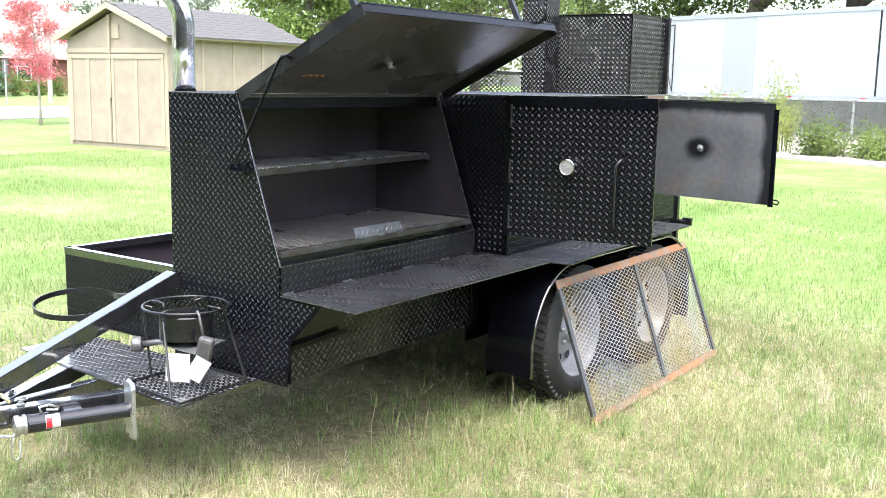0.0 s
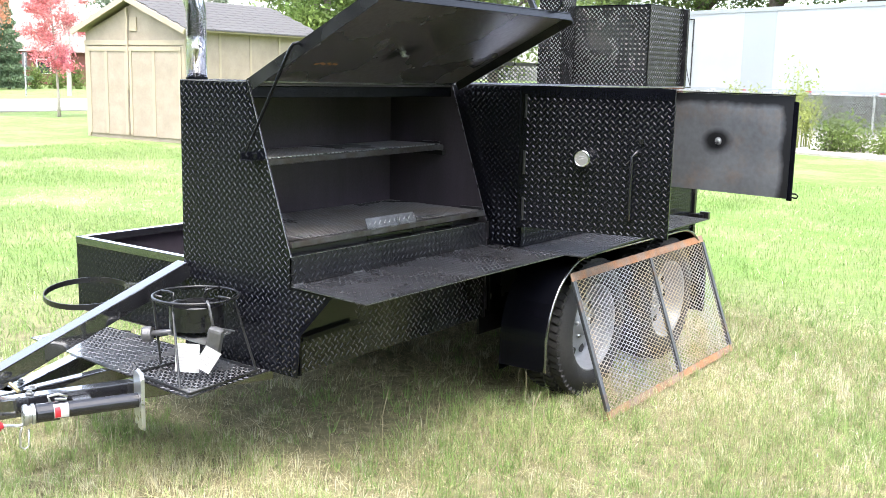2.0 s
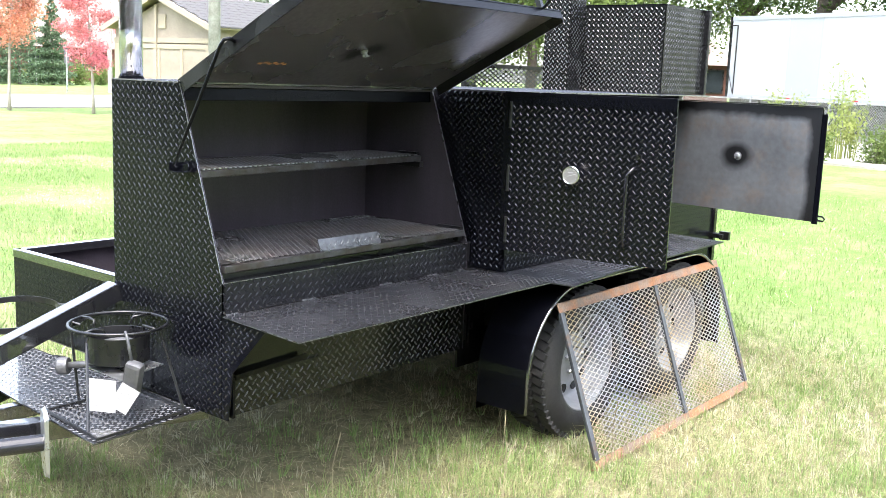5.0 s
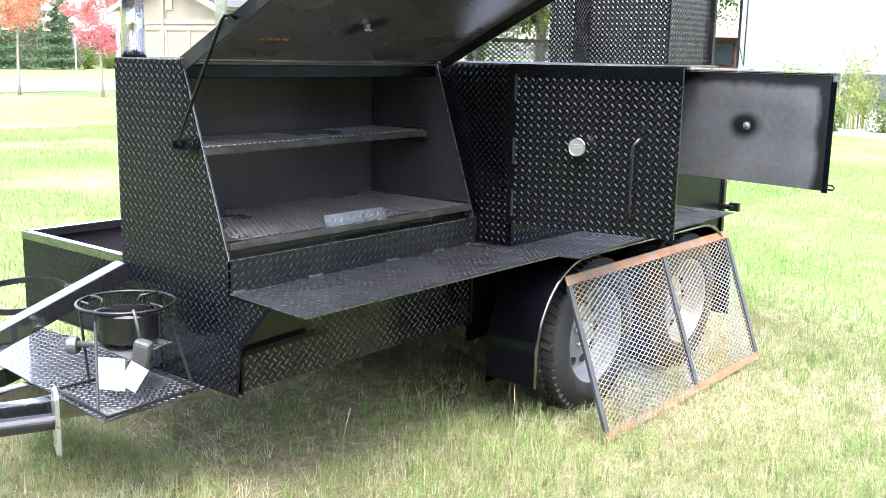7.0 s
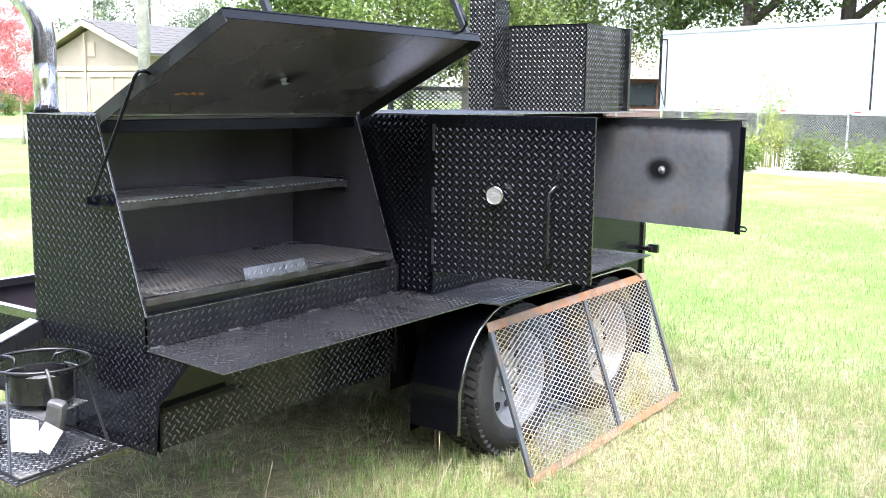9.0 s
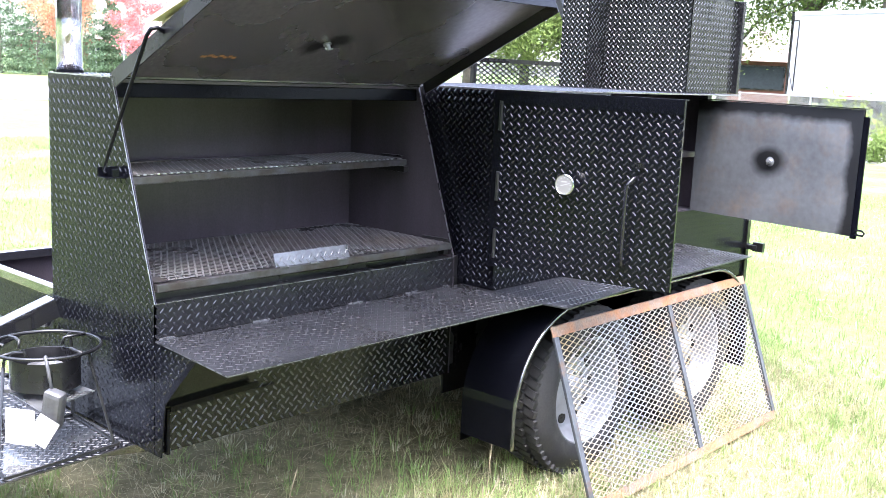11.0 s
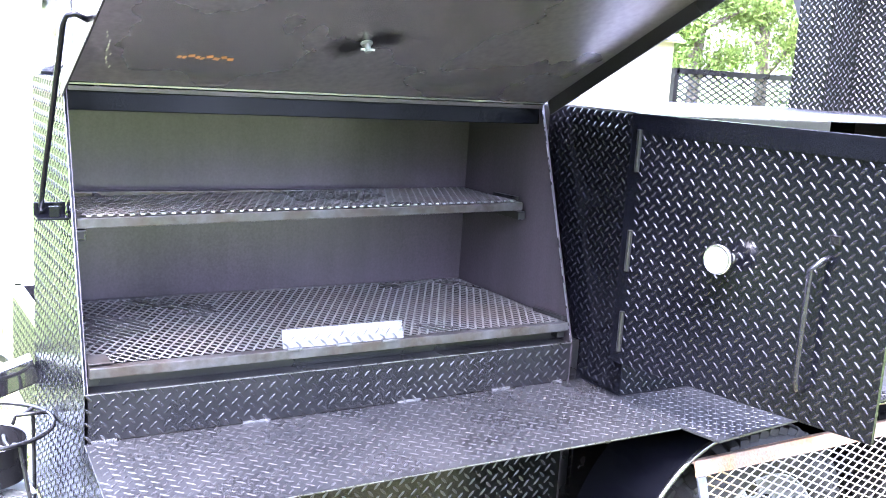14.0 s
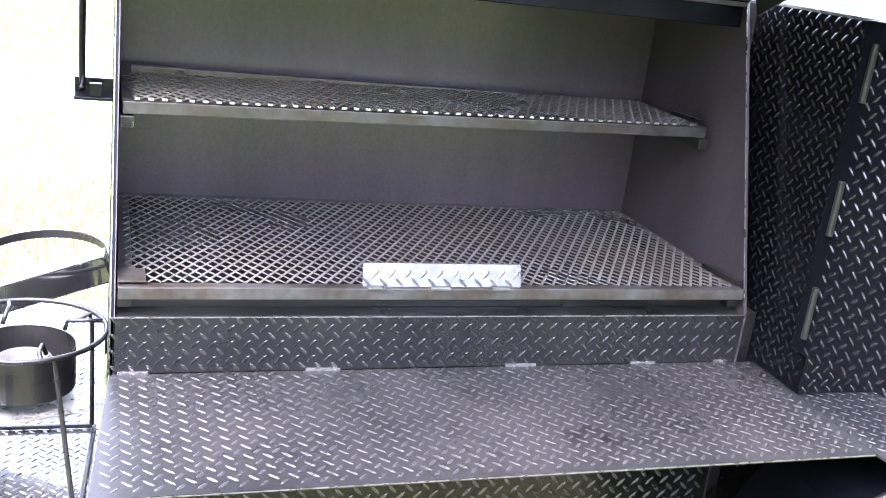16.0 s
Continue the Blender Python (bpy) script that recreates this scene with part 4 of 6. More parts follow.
for a, b in (((-0.150, 0.012), (-0.250, 1.203)), ((-0.53, 0.012), (-0.53, 1.203)), ((-0.52, 0.022), (-0.163, 0.022)), ((-0.52, 1.192), (-0.262, 1.192))):
    part("frame_bar", bar(bmesh.new(), (*a, 1.151), (*b, 1.151), 0.022, 0.022, bevel=0.002), GRATE_BAR, rack)
for yy in (0.13, 0.42, 0.72):
    part("cross_bar", bar(bmesh.new(), (-0.525, yy, 1.152), (-0.165 - yy * 0.084, yy, 1.152), 0.012, 0.014), GRATE_BAR, rack)
bm = bmesh.new()
for k in range(51):
    c = Vector((-0.1385, 0.036, 1.167)) + ru * (0.0226 * k)
    box(bm, c.x - 0.004, c.x + 0.002, c.y - 0.0045, c.y + 0.0045, c.z - 0.002, c.z + 0.002, 0.0008)
tagged(part("mesh_edge", bm, ZINC, rack), "bright cut strand ends along the rack", kind="stuff")
part("end_clip", bar(bmesh.new(), (-0.345, 1.180, 1.172), (-0.252, 1.192, 1.172), 0.014, 0.009, bevel=0.001), SATIN, rack)
part("tube_opening", boxed(-0.1398, -0.1388, 0.0125, 0.0275, 1.1185, 1.1335), SOOT, trailer)
for yy in (0.020, 1.200):
    part("rack_support", bar(bmesh.new(), (-0.54, yy, 1.126), (-0.14 if yy < 1 else -0.235, yy, 1.126), 0.024, 0.022, bevel=0.002), SATIN, trailer)
    part("grate_support", bar(bmesh.new(), (-0.54, yy, 0.849), (-0.02, yy, 0.849), 0.024, 0.02, bevel=0.002), SATIN, trailer)

# ---------------------------------------------------------------- mesh frame leaning on the walkway
lean = thing("leaning_mesh_panel", "expanded-steel mesh panel in a rusty frame leaning against the trailer", "mesh panel", (0.6, 2.05, 0.0))
G = [Vector((0.382, 1.313, 0.632)), Vector((0.365, 2.805, 0.640)), Vector((0.585, 2.805, 0.014)), Vector((0.602, 1.318, 0.014))]
gu = (G[2] - G[3]).normalized()
gv = (G[0] - G[3])
GH = gv.length
gv.normalize()
gn = gu.cross(gv)
GL = (G[2] - G[3]).length
for o0, o1, mat, nm in ((G[3], G[2], RUST, "bottom_angle"), (G[0] - gv * 0.0, G[0] + gu * GL, RUST, "top_angle")):
    s = 1 if nm == "bottom_angle" else -1
    bm = bmesh.new()
    bar(bm, o0 + gv * 0.018 * s, o1 + gv * 0.018 * s, 0.004, 0.036, up=gv)
    bar(bm, o0 + gn * (-0.017) + gv * 0.001 * s, o1 + gn * (-0.017) + gv * 0.001 * s, 0.036, 0.004, up=gv)
    part(nm, bm, mat, lean)
for k, w in ((0.012, 0.026), (GL * 0.535, 0.026), (GL - 0.012, 0.026)):
    bm = bar(bmesh.new(), G[3] + gu * k + gv * 0.037 + gn * 0.004, G[3] + gu * k + gv * (GH - 0.037) + gn * 0.004, w, 0.006, up=gn)
    bar(bm, G[3] + gu * (k + w * 0.4) + gv * 0.037 - gn * 0.01, G[3] + gu * (k + w * 0.4) + gv * (GH - 0.037) - gn * 0.01, 0.004, 0.02, up=gn)
    part("upright_angle", bm, MILL, lean)
half = GL * 0.535
mesh_part("mesh", expanded(half - 0.02, GH - 0.03, 0.046, 0.0215, 0.0043, 0.0028, G[3] + gu * 0.015 + gv * 0.015 - gn * 0.003, gu, gv), MESH, lean)
mesh_part("mesh", expanded(GL - half - 0.02, GH - 0.03, 0.046, 0.0215, 0.0043, 0.0028, G[3] + gu * (half + 0.005) + gv * 0.015 - gn * 0.003, gu, gv), MESH_OCHRE, lean, "mesh stained ochre with rust")

# ---------------------------------------------------------------- gas burner on the platform
burner = thing("gas_burner", "round black gas burner on a wire stand with paper tags", "burner", (-0.275, -0.20, 0.402))
bc = Vector((-0.322, -0.156, -0.016))
RINGZ, RR = 0.688, 0.152
part("pot_ring", ring(bmesh.new(), bc + Vector((0, 0, RINGZ)), RR, 0.0052, seg=56), SATIN, burner, smooth=True)
bm = lathe(bmesh.new(), bc, Z, [(0.094, 0.656), (0.096, 0.657), (0.096, 0.572), (0.094, 0.572), (0.093, 0.655)], 48)
part("wind_guard", bm, SATIN, burner, smooth=False)
part("guard_floor", lathe(bmesh.new(), bc, Z, [(0.0, 0.585), (0.093, 0.585), (0.093, 0.580), (0.0, 0.580)], 32), INNER, burner)
bm = lathe(bmesh.new(), bc, Z, [(0.0, 0.586), (0.04, 0.586), (0.052, 0.61), (0.052, 0.628), (0.042, 0.63), (0.036, 0.615), (0.0, 0.612)], 32)
part("burner_head", bm, CAST, burner, "grey cast-iron burner head", smooth=True)
for k in range(4):
    a = radians(15 + 90 * k)
    d = Vector((math.cos(a), math.sin(a), 0))
    s = Vector((-d.y, d.x, 0))
    bm = tube(bmesh.new(), [bc + d * RR + Vector((0, 0, RINGZ)), bc + d * 0.118 + s * 0.004 + Vector((0, 0, RINGZ + 0.003)), bc + d * 0.085 + s * 0.016 + Vector((0, 0, RINGZ + 0.001)), bc + d * 0.082 + s * 0.024 + Vector((0, 0, RINGZ - 0.02))], 0.0045, 7)
    part("pot_finger", bm, SATIN, burner, smooth=True)
feet = [(-0.425, -0.352), (-0.088, -0.384), (-0.118, -0.045), (-0.420, -0.025)]
for i in range(4):
    p, q = feet[i], feet[(i + 1) % 4]
    part("foot_bar", bar(bmesh.new(), (*p, 0.4065), (*q, 0.4065), 0.0075, 0.008, bevel=0.001), SATIN, burner)
for px, py, ux, uy in ((-0.141, -0.380, 0.046, -0.131), (-0.118, -0.06, 0.204, 0.096), (-0.41, -0.03, -0.09, 0.126), (-0.423, -0.24, -0.10, -0.08)):
    d = Vector((ux, uy, 0)).normalized()
    up = bc + d * RR
    bm = tube(bmesh.new(), [(up.x - d.x * 0.03, up.y - d.y * 0.03, RINGZ - 0.026), (up.x - d.x * 0.006, up.y - d.y * 0.006, RINGZ - 0.019), (up.x, up.y, RINGZ - 0.046), (px, py, 0.414)], 0.0048, 7)
    part("stand_leg", bm, SATIN, burner)
# gas pipe, valve plate and regulator
part("gas_pipe", tube(bmesh.new(), [bc + Vector((-0.02, -0.03, 0.56)), bc + Vector((-0.122, -0.112, 0.545))], 0.011, 12), CAST, burner, smooth=True)
bm = lathe(bmesh.new(), bc + Vector((-0.119, -0.110, 0.545)), Vector((-0.77, -0.62, -0.07)), [(0, -0.004), (0.026, -0.004), (0.029, 0.004), (0.029, 0.024), (0.025, 0.03), (0, 0.03)], 20)
part("air_shutter", bm, CAST, burner)
bm = bmesh.new()
plate = [[bm.verts.new((a, b, z)) for a, b, z in ((-0.426, -0.233, 0.530), (-0.18, -0.243, 0.530), (-0.232, -0.053, 0.534), (-0.335, -0.067, 0.534))]]
plate.append([bm.verts.new(v.co + Vector((0, 0, 0.003))) for v in plate[0]])
bm.faces.new(plate[0][::-1])
bm.faces.new(plate[1])
for k in range(4):
    bm.faces.new((plate[0][k], plate[0][(k + 1) % 4], plate[1][(k + 1) % 4], plate[1][k]))
part("heat_shield", bm, ZINC, burner, "bright zinc heat shield plate")
part("hose_hook", tube(bmesh.new(), [bc + Vector((0.132, -0.064, RINGZ + 0.002)), bc + Vector((0.140, -0.067, RINGZ + 0.009)), bc + Vector((0.152, -0.070, RINGZ - 0.004)), bc + Vector((0.158, -0.067, RINGZ - 0.04)), bc + Vector((0.163, -0.061, RINGZ - 0.085))], 0.005, 8), CAST, burner, smooth=True)
bm = boxed(-0.027, 0.027, -0.020, 0.020, -0.06, 0.055, 0.012)
bmesh.ops.transform(bm, matrix=Matrix.Translation(bc + Vector((0.165, -0.06, 0.555))) @ Euler((0.15, 0.25, 0.5)).to_matrix().to_4x4(), verts=bm.verts)
part("regulator", bm, CAST, burner, "grey cast gas regulator")
for nm, at, size, rot in (("paper_tag", (0.095, -0.122, 0.498), (0.085, 0.105), (0.05, 0.05, 0.62)), ("paper_tag", (0.165, -0.092, 0.498), (0.06, 0.09), (0.15, 0.55, 0.75))):
    m = Matrix.Translation(bc + Vector(at)) @ Euler(rot).to_matrix().to_4x4()
    bm = boxed(-size[0] / 2, size[0] / 2, -0.0006, 0.0006, -size[1] / 2, size[1] / 2)
    bmesh.ops.transform(bm, matrix=m, verts=bm.verts)
    tag = part(nm, bm, PAPER, burner, "white paper tag with small print")
    bm = bmesh.new()
    for k in range(7):
        w = size[0] * (0.36 if k % 3 else 0.25)
        z = size[1] * (0.34 - 0.11 * k)
        box(bm, -size[0] * 0.38, -size[0] * 0.38 + w * 1.8, -0.0012, -0.0007, z - 0.0009, z + 0.0009)
    bmesh.ops.transform(bm, matrix=m, verts=bm.verts)
    part("print_line", bm, INK, tag)

# ---------------------------------------------------------------- ground
C0 = Vector((2.503, -2.522, 0))


def polar(az, d, z=0.0):
    az += 0.75
    return Vector((C0.x - d * math.sin(radians(az)), C0.y + d * math.cos(radians(az)), z))


def ground_material():
    m = bpy.data.materials.new("mown_grass_ground")
    m.use_nodes = True
    n, l = m.node_tree.nodes, m.node_tree.links
    b = n["Principled BSDF"]
    b.inputs["Roughness"].default_value = 0.95
    b.inputs["Specular IOR Level"].default_value = 0.15
    co = n.new("ShaderNodeTexCoord")

    def noise_node(scale, detail=6, rough=0.6):
        k = n.new("ShaderNodeTexNoise")
        k.inputs["Scale"].default_value, k.inputs["Detail"].default_value, k.inputs["Roughness"].default_value = scale, detail, rough
        l.new(co.outputs["Object"], k.inputs["Vector"])
        return k.outputs["Fac"]

    def mix(fac, a, c, lo, hi):
        r = n.new("ShaderNodeMapRange")
        r.inputs["From Min"].default_value, r.inputs["From Max"].default_value = lo, hi
        l.new(fac, r.inputs["Value"])
        k = n.new("ShaderNodeMix")
        k.data_type = "RGBA"
        l.new(r.outputs[0], k.inputs["Factor"])
        for s, val in (("A", a), ("B", c)):
            if isinstance(val, tuple):
                k.inputs[s].default_value = (*val, 1)
            else:
                l.new(val, k.inputs[s])
        return k.outputs["Result"]

    green = mix(noise_node(7, 10, 0.8), (0.088, 0.158, 0.038), (0.160, 0.240, 0.070), 0.35, 0.65)
    dry = mix(noise_node(9, 10, 0.8), (0.165, 0.175, 0.08), (0.26, 0.26, 0.145), 0.35, 0.65)
    sep = n.new("ShaderNodeSeparateXYZ")
    l.new(co.outputs["Object"], sep.inputs[0])
    far = n.new("ShaderNodeMath")
    far.operation = "MULTIPLY_ADD"
    l.new(sep.outputs["X"], far.inputs[0])
    far.inputs[1].default_value = 0.9
    l.new(sep.outputs["Y"], far.inputs[2])
    drift = n.new("ShaderNodeMath")
    drift.operation = "MULTIPLY_ADD"
    l.new(noise_node(0.35, 5, 0.6), drift.inputs[0])
    drift.inputs[1].default_value = 7.0
    l.new(far.outputs[0], drift.inputs[2])
    faded = mix(noise_node(5, 10, 0.8), (0.095, 0.160, 0.045), (0.165, 0.220, 0.075), 0.35, 0.65)
    green = mix(drift.outputs[0], faded, green, 4.0, 9.0)
    ground_col = mix(noise_node(0.55, 9, 0.75), green, dry, 0.46, 0.66)
    soil = mix(noise_node(2.3, 8, 0.7), ground_col, (0.12, 0.09, 0.06), 0.64, 0.74)
    # trodden thatch and bare earth around the trailer
    dist = n.new("ShaderNodeVectorMath")
    dist.operation = "DISTANCE"
    l.new(co.outputs["Object"], dist.inputs[0])
    dist.inputs[1].default_value = (0.2, 0.8, 0.0)
    wob = n.new("ShaderNodeMath")
    wob.operation = "MULTIPLY_ADD"
    l.new(noise_node(0.8, 5), wob.inputs[0])
    wob.inputs[1].default_value = -3.0
    l.new(dist.outputs["Value"], wob.inputs[2])
    earth = mix(noise_node(14, 7, 0.7), (0.115, 0.105, 0.058), (0.235, 0.215, 0.125), 0.35, 0.65)
    soil = mix(wob.outputs[0], earth, soil, 0.9, 3.2)
    l.new(soil, b.inputs["Base Color"])
    bp = n.new("ShaderNodeBump")
    bp.inputs["Strength"].default_value, bp.inputs["Distance"].default_value = 0.7, 0.03
    l.new(noise_node(28, 8, 0.7), bp.inputs["Height"])
    l.new(bp.outputs[0], b.inputs["Normal"])
    return m


GROUND = ground_material()
bm = bmesh.new()
NX = [-400, -150, -80, -50, -34] + [(-24 + 1.0 * k) for k in range(34)] + [14, 30, 80, 300]
NY = [-300, -80, -30, -12] + [(-8 + 1.0 * k) for k in range(34)] + [30, 45, 80, 160, 400]
grid = [[bm.verts.new((x, y, 0.0 if abs(x) > 30 or abs(y) > 30 else -0.012 + 0.024 * noise.noise(Vector((x * 0.4, y * 0.4, 3.0))))) for y in NY] for x in NX]
for i in range(len(NX) - 1):
    for j in range(len(NY) - 1):
        bm.faces.new((grid[i][j], grid[i + 1][j], grid[i + 1][j + 1], grid[i][j + 1]))
tagged(part("ground", bm, GROUND, None, smooth=True), "patchy green and straw-dry mown grass", "ground", kind="structure")


def slab(name, pts, z, mat, label, cat):
    bm = bmesh.new()
    top = [bm.verts.new((p.x, p.y, z)) for p in pts]
    low = [bm.verts.new((p.x, p.y, -0.1)) for p in pts]
    bm.faces.new(top)
    bm.faces.new(low[::-1])
    for i in range(len(pts)):
        j = (i + 1) % len(pts)
        bm.faces.new((low[i], low[j], top[j], top[i]))
    bmesh.ops.recalc_face_normals(bm, faces=bm.faces[:])
    return tagged(part(name, bm, mat, None), label, cat, kind="structure")


ROAD = material("sunlit_concrete_road", (0.302, 0.288, 0.266), 0.9, vary=0.12, scale=0.7, bump=0.3, bump_scale=12, second=(0.245, 0.238, 0.223), mix_scale=0.4)
GRAVEL = material("pale_gravel", (0.360, 0.338, 0.302), 0.95, vary=0.25, scale=6, bump=1.0, bump_scale=30, second=(0.259, 0.238, 0.202), mix_scale=2.0)
slab("road", [polar(110, 33), polar(59, 35.7), polar(32, 62), polar(30, 84), polar(59, 48.9), polar(110, 44)], 0.03, ROAD, "pale sunlit street with a dry grass verge", "road")
V1, V2 = Vector((-12.07, 31.08, 0)), Vector((-5.30, 28.70, 0))
vd = (V2 - V1).normalized()
vn = Vector((-vd.y, vd.x, 0))
if vn.dot(C0 - V1) < 0:
    vn = -vn
slab("gravel_lane", [V1 - vd * 12 + vn * 8.6, V2 + vd * 30 + vn * 8.4, V2 + vd * 30 - vn * 1.5, V1 - vd * 12 - vn * 1.5], 0.03, GRAVEL, "pale gravel lane beside the parked van trailer", "lane")


# ---------------------------------------------------------------- plants
def quads_object(name, V, mat, parent=None, label=""):
    """Links an (n, 4, 3) array of quads as one mesh."""
    n = len(V)
    me = bpy.data.meshes.new(name)
    me.vertices.add(n * 4)
    me.vertices.foreach_set("co", np.ascontiguousarray(V, dtype=np.float32).ravel())
    me.loops.add(n * 4)
    me.loops.foreach_set("vertex_index", np.arange(n * 4, dtype=np.int32))
    me.polygons.add(n)
    me.polygons.foreach_set("loop_start", np.arange(0, n * 4, 4, dtype=np.int32))
    me.update(calc_edges=True)
    me.materials.append(mat)
    ob = new(name, me)
    if parent is not None:
        ob.parent = parent
        ob.matrix_parent_inverse = parent.matrix_basis.inverted()
    if label:
        tagged(ob, label)
    return ob


def leaf_quads(rng, P, size, flat=0.0):
    n = len(P)
    a = rng.normal(size=(n, 3))
    a[:, 2] *= 1 - flat
    a /= np.linalg.norm(a, axis=1, keepdims=True)
    b = np.cross(a, rng.normal(size=(n, 3)))
    b /= np.linalg.norm(b, axis=1, keepdims=True)
    s = size * rng.uniform(0.6, 1.4, (n, 1))
    return np.stack([P - a * s, P + b * s * 0.45 + a * s * 0.1, P + a * s, P - b * s * 0.45 - a * s * 0.1], axis=1)


def leaf_material(name, color, second, trans=0.35, vary=0.3):
    m = material(name, color, 0.6, vary=vary, scale=0.6, second=second, mix_scale=0.5, cut=(0.4, 0.6), random_tint=0.35, island=True, spec=0.25)
    n, l = m.node_tree.nodes, m.node_tree.links
    b = n["Principled BSDF"]
    tr = n.new("ShaderNodeBsdfTranslucent")
    l.new(b.inputs["Base Color"].links[0].from_socket, tr.inputs["Color"])
    mx = n.new("ShaderNodeMixShader")
    mx.inputs[0].default_value = trans
    out = n["Material Output"]
    l.new(b.outputs[0], mx.inputs[1])
    l.new(tr.outputs[0], mx.inputs[2])
    l.new(mx.outputs[0], out.inputs["Surface"])
    return m


LEAF = leaf_material("green_leaf", (0.090, 0.143, 0.034), (0.143, 0.195, 0.053))
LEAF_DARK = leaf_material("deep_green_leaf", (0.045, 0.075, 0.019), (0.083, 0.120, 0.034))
# darkened leaf copy for the unseen trees that the plates reflect
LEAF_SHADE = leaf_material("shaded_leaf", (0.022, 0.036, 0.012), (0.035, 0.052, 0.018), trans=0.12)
LEAF_PINE = leaf_material("evergreen_needle", (0.085, 0.135, 0.075), (0.125, 0.180, 0.10), trans=0.3)
# haze and glare over far foliage, mixed into the leaf colour
LEAF_HAZE = leaf_material("haze_paled_leaf", (0.10, 0.13, 0.085), (0.14, 0.165, 0.11), trans=0.35)
LEAF_RED = leaf_material("scarlet_maple_leaf", (0.57, 0.145, 0.20), (0.58, 0.22, 0.215), trans=0.45)
LEAF_ORANGE = leaf_material("orange_maple_leaf", (0.54, 0.235, 0.165), (0.52, 0.27, 0.15), trans=0.45)
LEAF_YELLOW = leaf_material("yellow_weed_flower", (0.30, 0.33, 0.10), (0.20, 0.28, 0.085), trans=0.4)
BARK = material("tree_bark", (0.075, 0.06, 0.048), 0.95, vary=0.4, scale=5, bump=1.0, bump_scale=22, second=(0.12, 0.10, 0.085), mix_scale=3)
PALE_BARK = material("pale_young_bark", (0.30, 0.27, 0.23), 0.9, vary=0.3, scale=12, bump=0.5)


def tree(name, label, az, d, height, spread, base, leaf, n, size, seed, trunk_r=0.22, limbs=9, bark=None, clumps=26, base_point=None):
    rng = np.random.default_rng(seed)
    p = base_point or polar(az, d)
    t = thing(name, label, "tree", tuple(p))
    lean_x, lean_y = rng.normal(0, 0.03, 2) * height
    bm = bmesh.new()
    H = height * 0.85
    sp = [(p.x + lean_x * k * k, p.y + lean_y * k * k, -0.1 + (H + 0.1) * k) for k in np.linspace(0, 1, 8)]
    tube(bm, sp, trunk_r, 12, radii=[trunk_r * (1.35 if i == 0 else 1 - 0.85 * i / 7) for i in range(8)])
    tr = part("trunk", bm, bark or BARK, t, smooth=True)
    cents = []
    for k in range(limbs):
        a = 2.4 * k + rng.uniform(-0.4, 0.4)
        z0 = base + (H - base) * (0.05 + 0.85 * k / limbs)
        reach = spread * rng.uniform(0.55, 0.95) * (1.0 - 0.45 * k / limbs)
        q = Vector((p.x + lean_x * (z0 / H) ** 2, p.y + lean_y * (z0 / H) ** 2, z0))
        tip = q + Vector((math.cos(a) * reach, math.sin(a) * reach, reach * rng.uniform(0.25, 0.7)))
        mid = (q + tip) / 2 + Vector((0, 0, reach * 0.12))
        bm = bmesh.new()
        r0 = max(trunk_r * 0.45 * (1 - 0.6 * k / limbs), 0.012)
        tube(bm, [q, mid, tip], r0, 7, radii=[r0, r0 * 0.6, r0 * 0.15])
        part("limb", bm, bark or BARK, t, smooth=True)
        cents += [tip, (tip + mid) / 2, mid]
    cents = [np.array(c) for c in cents]
    zc = (base + height) / 2
    while len(cents) < clumps:
        u = rng.normal(size=3)
        u /= np.linalg.norm(u)
        u *= rng.uniform(0.45, 1.0)
        cents.append(np.array((p.x + u[0] * spread, p.y + u[1] * spread, zc + u[2] * (height - base) / 2)))
    cents = np.array(cents)
    which = rng.integers(0, len(cents), n)
    rad = spread * rng.uniform(0.16, 0.34, len(cents))
    P = cents[which] + rng.normal(size=(n, 3)) * rad[which][:, None] * np.array((1, 1, 0.75)) * 0.6
    P[:, 2] = np.maximum(P[:, 2], base * 0.75)
    quads_object("crown", leaf_quads(rng, P, size), leaf, t)
    return t


tree("red_maple", "young scarlet maple with a thin pale trunk beside the street", 56.6, 32.7, 5.7, 0.95, 1.15, LEAF_RED, 16000, 0.036, 5, 0.045, 8, PALE_BARK, clumps=70)
tree("orange_maple", "young orange maple with a thin pale trunk beside the street", 60.7, 33.5, 5.4, 1.25, 1.65, LEAF_ORANGE, 15000, 0.04, 6, 0.05, 8, PALE_BARK, clumps=70)
k = 0
for az, d, h, s, leaf in ((42.6, 33, 8.0, 2.6, LEAF), (39.4, 36, 11, 3.8, LEAF), (36.5, 41, 12, 4.5, LEAF_DARK), (33.2, 38, 11, 4.0, LEAF), (29.5, 44, 12, 4.6, LEAF_DARK), (26.0, 47, 13, 4.6, LEAF)):
    k += 1
    tree("broadleaf_tree", "tall green broadleaf tree in full leaf behind the yard", az, d, h, s, 1.2 if d < 42 else 2.0, leaf, 26000, 0.075, 20 + k, 0.22, 10, clumps=44)
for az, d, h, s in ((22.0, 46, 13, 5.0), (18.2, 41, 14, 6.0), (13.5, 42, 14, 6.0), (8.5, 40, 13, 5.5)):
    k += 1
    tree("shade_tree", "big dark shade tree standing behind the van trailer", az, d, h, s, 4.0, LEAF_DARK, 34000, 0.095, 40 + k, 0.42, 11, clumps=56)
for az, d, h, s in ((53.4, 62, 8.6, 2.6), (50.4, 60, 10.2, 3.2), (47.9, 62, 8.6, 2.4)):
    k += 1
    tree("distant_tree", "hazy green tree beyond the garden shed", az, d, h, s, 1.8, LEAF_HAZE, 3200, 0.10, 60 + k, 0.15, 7)


